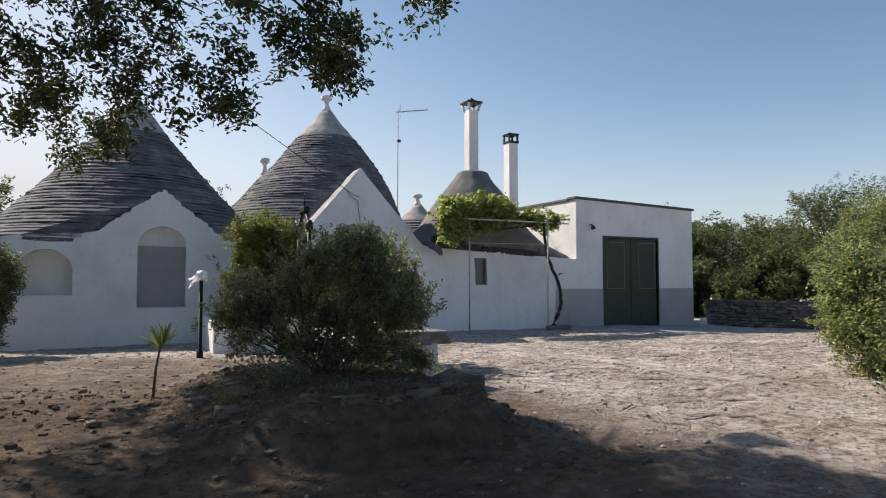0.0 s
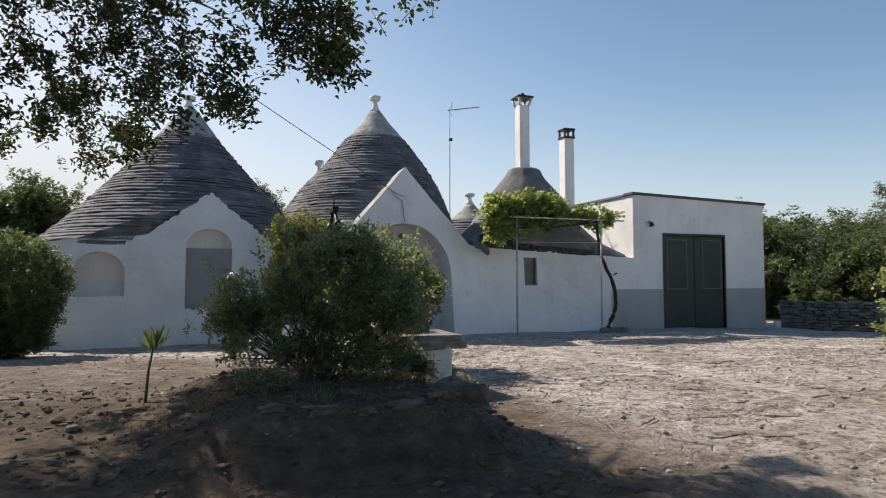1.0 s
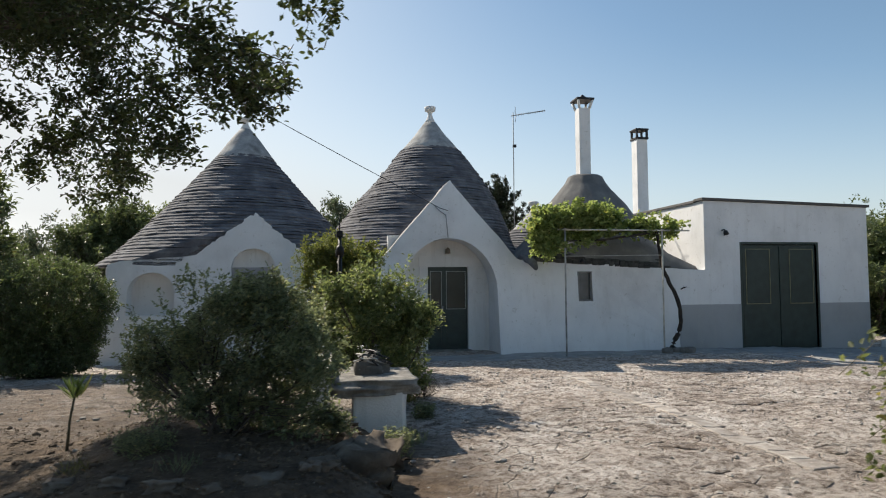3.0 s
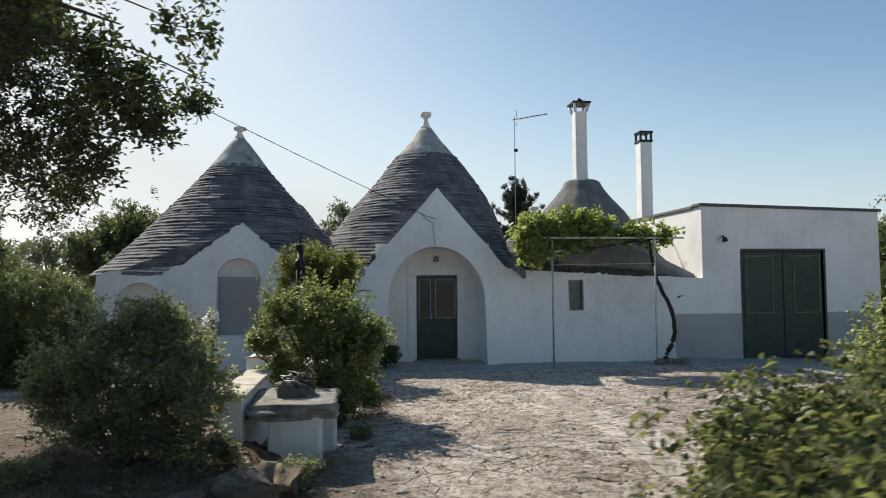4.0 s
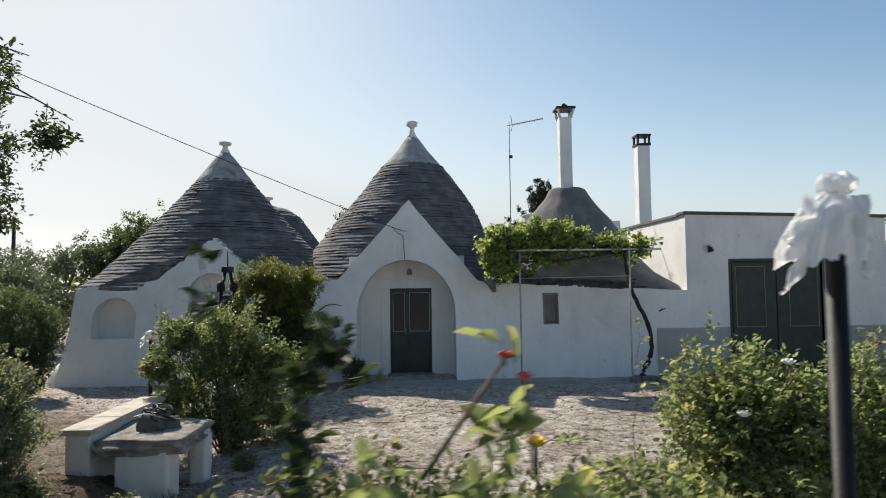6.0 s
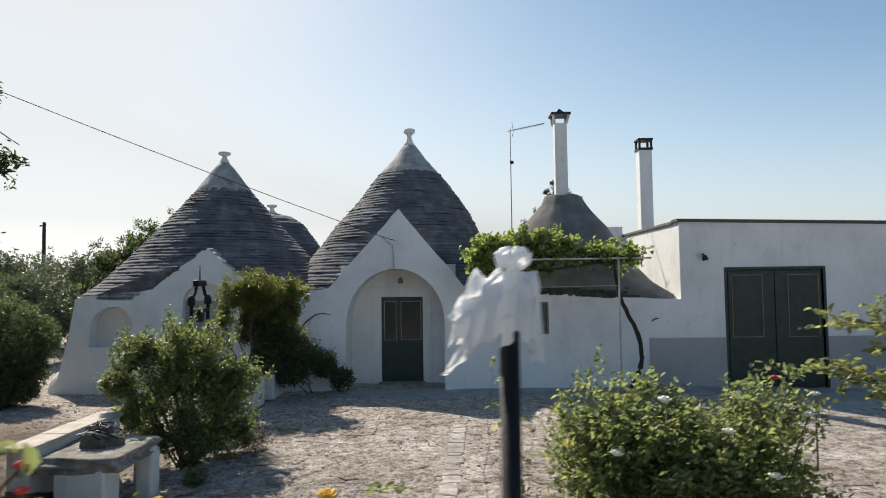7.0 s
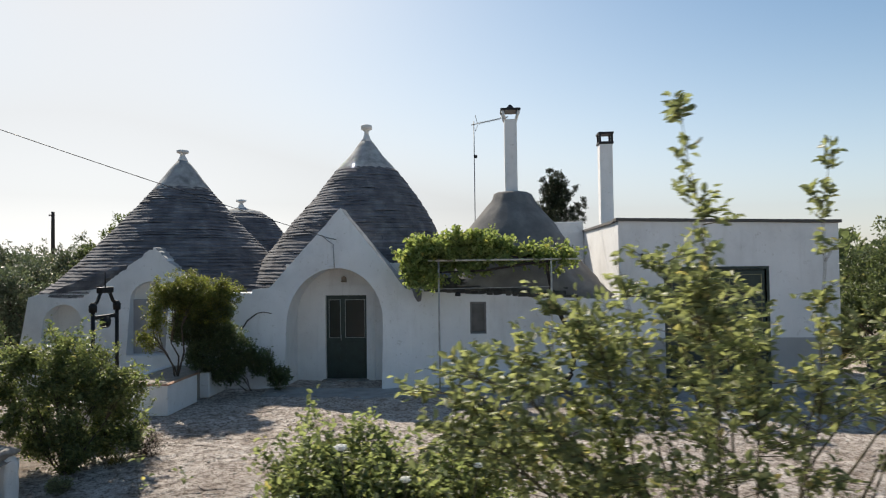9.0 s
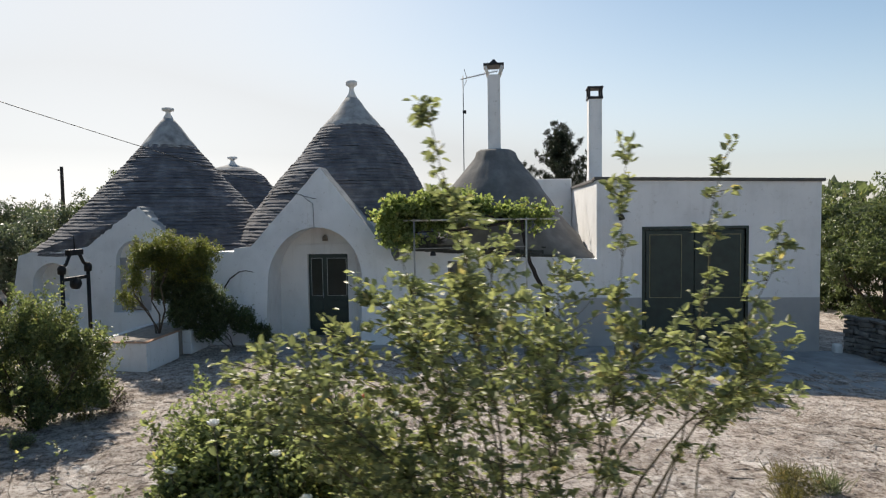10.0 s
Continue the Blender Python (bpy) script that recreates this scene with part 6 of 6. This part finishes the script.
for i, (x, y, h, c) in enumerate(((22.5, 19.5, 5.2, 2.6), (25.5, 21.5, 5.4, 2.8), (28.5, 20.0, 5.2, 2.8), (22.0, 25.0, 4.6, 2.4), (26.5, 26.0, 5.2, 2.8), (31.5, 22.0, 5.8, 3.0), (24.5, 16.5, 4.3, 2.3), (33.5, 17.5, 5.6, 3.0))):
    tree("grove_tree", "dense dark green tree behind the field wall", (x, y), h * 0.84, c, LEAF_FAR, 0.14, 640, 70 + i, 22, 0.2, 0.05)
for i, (x, y, h, c) in enumerate(((20.5, 18.5, 2.6, 1.8), (23.0, 17.8, 2.8, 2.0), (25.8, 18.6, 3.0, 2.2), (21.0, 21.5, 3.2, 2.0), (28.5, 17.5, 3.0, 2.2), (20.3, 15.8, 1.8, 1.3))):
    tree("scrub_bush", "low dense scrub behind the field wall", (x, y), h, c, LEAF_FAR, 0.12, 520, 110 + i, 22, 0.1, -0.15)
for i, (x, y, h, c) in enumerate(((20.6, 11.2, 4.6, 1.7), (22.3, 12.3, 5.3, 2.1), (21.0, 9.6, 3.4, 1.4))):
    tree("hedge_tree", "tall leafy hedge tree by the field wall", (x, y), h, c, LEAF_FAR if i == 1 else LEAF_ROSE, 0.08, 850, 90 + i, 24, 0.12, 0.0)
# added outside the view; its shadow darkens the ground by the ball shrub
tree("unseen_shade_tree", "broad tree added out of view to shade the house corner", (-5.3, 14.6), 5.0, 1.7, LEAF_FAR, 0.12, 700, 121, 22, 0.2, 0.15)
crng = random.Random(4)
spikes = []
for k in range(34):
    f, a = k / 34, 2.4 * k
    reach = (3.3 * (1 - f) ** 0.7 + 0.25) * crng.uniform(0.6, 1.1)
    for m in range(5):
        q = (m + 1) / 5
        spikes.append((13.8 + reach * q * math.cos(a), 41.0 + reach * q * math.sin(a), 2.6 + 5.4 * f + 1.0 * q * q, 0.42 - 0.22 * q, 0.42 - 0.22 * q, 0.36 - 0.12 * q))
shrub("conifer", "dark ragged conifer far behind the house", "tree", (13.8, 41.0, gz(13.8, 41.0)), spikes, 2600, 20, 0.15, 0.3, LEAF_PINE, 43, 3, 0.1, 0.3, 1, 0.3)

# far woods all round, too far to tell trees apart
frng = np.random.default_rng(3)
cs, ds = [], []
for k in range(260):
    a = frng.uniform(0, 2 * math.pi)
    d = frng.uniform(60, 170)
    c = np.array([7 + d * math.cos(a), 8 + d * math.sin(a), 0])
    h, w = frng.uniform(2.5, 5.5), frng.uniform(2.5, 5.0)
    p = frng.normal(size=(150, 3))
    p /= np.linalg.norm(p, axis=1)[:, None]
    p = p * (frng.uniform(0.55, 1.0, 150) ** 0.5)[:, None]
    cs.append(c + p * np.array([w, w, h * 0.5]) + np.array([0, 0, h * 0.5]))
    ds.append(p + frng.normal(size=p.shape) * 0.7)
woods = leaf_mesh("far_woods", np.concatenate(cs), np.concatenate(ds), 1.1, 0.8, LEAF_FAR, None, "distant low green groves round the plain", 3)
tagged(woods, category="woods", kind="stuff")


for i, (x, y, w, h) in enumerate(((3.05, 5.85, 0.2, 0.3), (1.15, 5.05, 0.22, 0.2), (12.9, 6.9, 0.3, 0.25), (3.6, 7.7, 0.16, 0.2))):
    shrub("weed", "small soft weed clump on dry ground", "weed", (x, y, gz(x, y)), [(x, y, gz(x, y) + h * 0.5, w, w, h * 0.5)], 120, 12, 0.03, 0.4, GRASS_DRY if i == 2 else LEAF_BUSH, 140 + i, 4, 0.005, 0.6, twig_len=0.12)
x, y = 3.83, 9.35
shrub("dry_weed", "dry brown twiggy weed beside the leafy shrub", "weed", (x, y, gz(x, y)), [(x, y, gz(x, y) + 0.2, 0.3, 0.28, 0.2)], 160, 5, 0.022, 0.4, LITTER, 155, 9, 0.006, 0.6, twig_len=0.25, bark=VINE_BARK)
# weeds and loose stones
def tuft(at, n, length, material, seed, name="weed_tuft", label="small dry weed tuft on the ground", lean=0.5):
    g = np.random.default_rng(seed)
    d = np.stack([g.normal(size=n) * lean, g.normal(size=n) * lean, np.ones(n)], axis=1)
    ob = leaf_mesh(name, g.normal(size=(n, 3)) * np.array([0.06, 0.06, 0.0]), d, length, 0.035, material, None, "", seed, 0.3, 2)
    ob.location = at
    return tagged(ob, label, "weed", "weed tufts")


for i, (x, y, n, ln) in enumerate(((3.3, 6.3, 90, 0.16), (0.7, 5.0, 60, 0.12), (12.9, 7.2, 150, 0.22), (13.2, 6.9, 140, 0.25), (12.7, 6.6, 120, 0.2), (3.6, 8.9, 80, 0.18), (1.5, 4.65, 50, 0.12), (9.2, 4.95, 90, 0.42), (9.4, 4.75, 70, 0.36))):
    tuft((x, y, gz(x, y) - 0.01), n, ln, GRASS_DRY if i % 3 else LEAF_BUSH, 200 + i)
lt = np.random.default_rng(18)
lx, ly = lt.uniform(0.2, 3.0, 1500), lt.uniform(4.0, 6.4, 1500)
litter = leaf_mesh("leaf_litter", [(x, y, gz(x, y) + 0.012) for x, y in zip(lx, ly)], np.stack([lt.normal(size=1500), lt.normal(size=1500), lt.normal(size=1500) * 0.35], axis=1), 0.032, 0.45, LITTER, None, "dry brown leaf litter on the planting bed", 18, 0.4)
tagged(litter, category="leaf litter", kind="stuff")
GRIT = stone_mat("pale_grit", (0.28, 0.24, 0.20), (0.42, 0.38, 0.335), (0.6, 0.56, 0.51), 6.0)
lrng = np.random.default_rng(8)
pv, pf = [], []
ico = bmesh.new()
bmesh.ops.create_icosphere(ico, subdivisions=1, radius=1)
iv = [v.co.copy() for v in ico.verts]
ifc = [tuple(v.index for v in f.verts) for f in ico.faces]
ico.free()
for k in range(8000):
    x, y = lrng.uniform(-3, 17), lrng.uniform(2.0, 13.5)
    s = 0.006 + 0.024 * lrng.random() ** 4
    if x < 3.2 and y < 7.5:
        if lrng.random() < 0.8:
            continue
        s *= 0.8
    n0, q = len(pv), lrng.uniform(0.6, 1.4, 3)
    c = Vector((x, y, gz(x, y) + s * 0.3))
    pv += [c + Vector((v.x * s * q[0], v.y * s * q[1], v.z * s * 0.6 * q[2])) for v in iv]
    pf += [tuple(n0 + i for i in f) for f in ifc]
grit = raw("loose_gravel", pv, pf, GRIT, None, "small loose stones scattered over the yard")
tagged(grit, category="gravel", kind="stuff")
pv, pf = [], []
for k in range(4200):
    x, y = lrng.uniform(-2.2, 3.2), lrng.uniform(3.0, 7.4)
    s = 0.008 + 0.035 * lrng.random() ** 6
    n0, q = len(pv), lrng.uniform(0.5, 1.5, 3)
    c = Vector((x, y, gz(x, y) + s * 0.1))
    jag = lrng.uniform(0.6, 1.35, len(iv))
    pv += [c + Vector((v.x * s * q[0], v.y * s * q[1], v.z * s * 0.6 * q[2])) * j for v, j in zip(iv, jag)]
    pf += [tuple(n0 + i for i in f) for f in ifc]
clods = raw("soil_clods", pv, pf, stone_mat("dry_clod", (0.05, 0.032, 0.02), (0.12, 0.08, 0.05), (0.22, 0.16, 0.11), 9.0), None, "dry reddish clods on the bare soil")
tagged(clods, category="soil", kind="stuff")


# broken flagstones of the yard
def clip_cell(poly, p, q):
    """Keep the part of a polygon that is nearer to p than to q."""
    mx, my, nx2, ny2 = (p[0] + q[0]) / 2, (p[1] + q[1]) / 2, q[0] - p[0], q[1] - p[1]
    out = []
    for i in range(len(poly)):
        a, b2 = poly[i], poly[(i + 1) % len(poly)]
        da, db = (a[0] - mx) * nx2 + (a[1] - my) * ny2, (b2[0] - mx) * nx2 + (b2[1] - my) * ny2
        if da <= 0:
            out.append(a)
        if da * db < 0:
            t = da / (da - db)
            out.append((a[0] + (b2[0] - a[0]) * t, a[1] + (b2[1] - a[1]) * t))
    return out


FLAG = flag_mat()
CELL = 0.25
cr = random.Random(99)
cols, rows = int(14.5 / CELL), int(9.6 / CELL)
seeds = {(i, j): (3.2 + (i + 0.5 + cr.uniform(-0.46, 0.46)) * CELL, 3.4 + (j + 0.5 + cr.uniform(-0.46, 0.46)) * CELL) for i in range(cols) for j in range(rows)}
fv, ff, singles = [], [], 0
for (i, j), p in seeds.items():
    gap = noise.noise(Vector((p[0] * 0.45, p[1] * 0.45, 9)))
    if gap < -0.04 or (p[0] < 4.2 and p[1] < 7.0) or abs(p[0] - 6.55 - 0.045 * (p[1] - 4.9)) < 0.22 or cr.random() < 0.10:
        continue
    poly = [(p[0] - CELL, p[1] - CELL), (p[0] + CELL, p[1] - CELL), (p[0] + CELL, p[1] + CELL), (p[0] - CELL, p[1] + CELL)]
    for di in (-2, -1, 0, 1, 2):
        for dj in (-2, -1, 0, 1, 2):
            q = seeds.get((i + di, j + dj))
            if q and (di or dj) and len(poly) > 2:
                poly = clip_cell(poly, p, q)
    if len(poly) < 3:
        continue
    k = len(poly)
    cx, cy = sum(a[0] for a in poly) / k, sum(a[1] for a in poly) / k
    s = cr.uniform(0.93, 0.99)
    tx, ty, up = cr.uniform(-0.03, 0.03), cr.uniform(-0.03, 0.03), cr.uniform(-0.008, 0.008)
    poly = [(cx + (a[0] - cx) * s + cr.uniform(-0.012, 0.012), cy + (a[1] - cy) * s + cr.uniform(-0.012, 0.012)) for a in poly]
    top = [(a[0], a[1], gz(*a) + up + tx * (a[0] - cx) + ty * (a[1] - cy)) for a in poly]
    ins = [(cx + (a[0] - cx) * 0.86, cy + (a[1] - cy) * 0.86, a[2] + 0.006) for a in top]
    bot = [(a[0], a[1], a[2] - 0.06) for a in top]
    vs = ins + top + bot
    fs = [tuple(range(k))] + [(m + k, (m + 1) % k + k, (m + 1) % k, m) for m in range(k)] + [(m + 2 * k, (m + 1) % k + 2 * k, (m + 1) % k + k, m + k) for m in range(k)]
    if singles < 300 and 10.0 < cx < 15.5 and 5.0 < cy < 11.5:
        data = bpy.data.meshes.new("flagstone")
        data.from_pydata([(v[0] - cx, v[1] - cy, v[2]) for v in vs], [], fs)
        ob = mesh_obj("flagstone", data, FLAG, ground)
        ob.location = (cx, cy, 0)
        singles += 1
    else:
        n0 = len(fv)
        fv += vs
        ff += [tuple(n0 + m for m in f) for f in fs]
tagged(raw("flagstone_bed", fv, ff, FLAG, ground), kind="stuff")
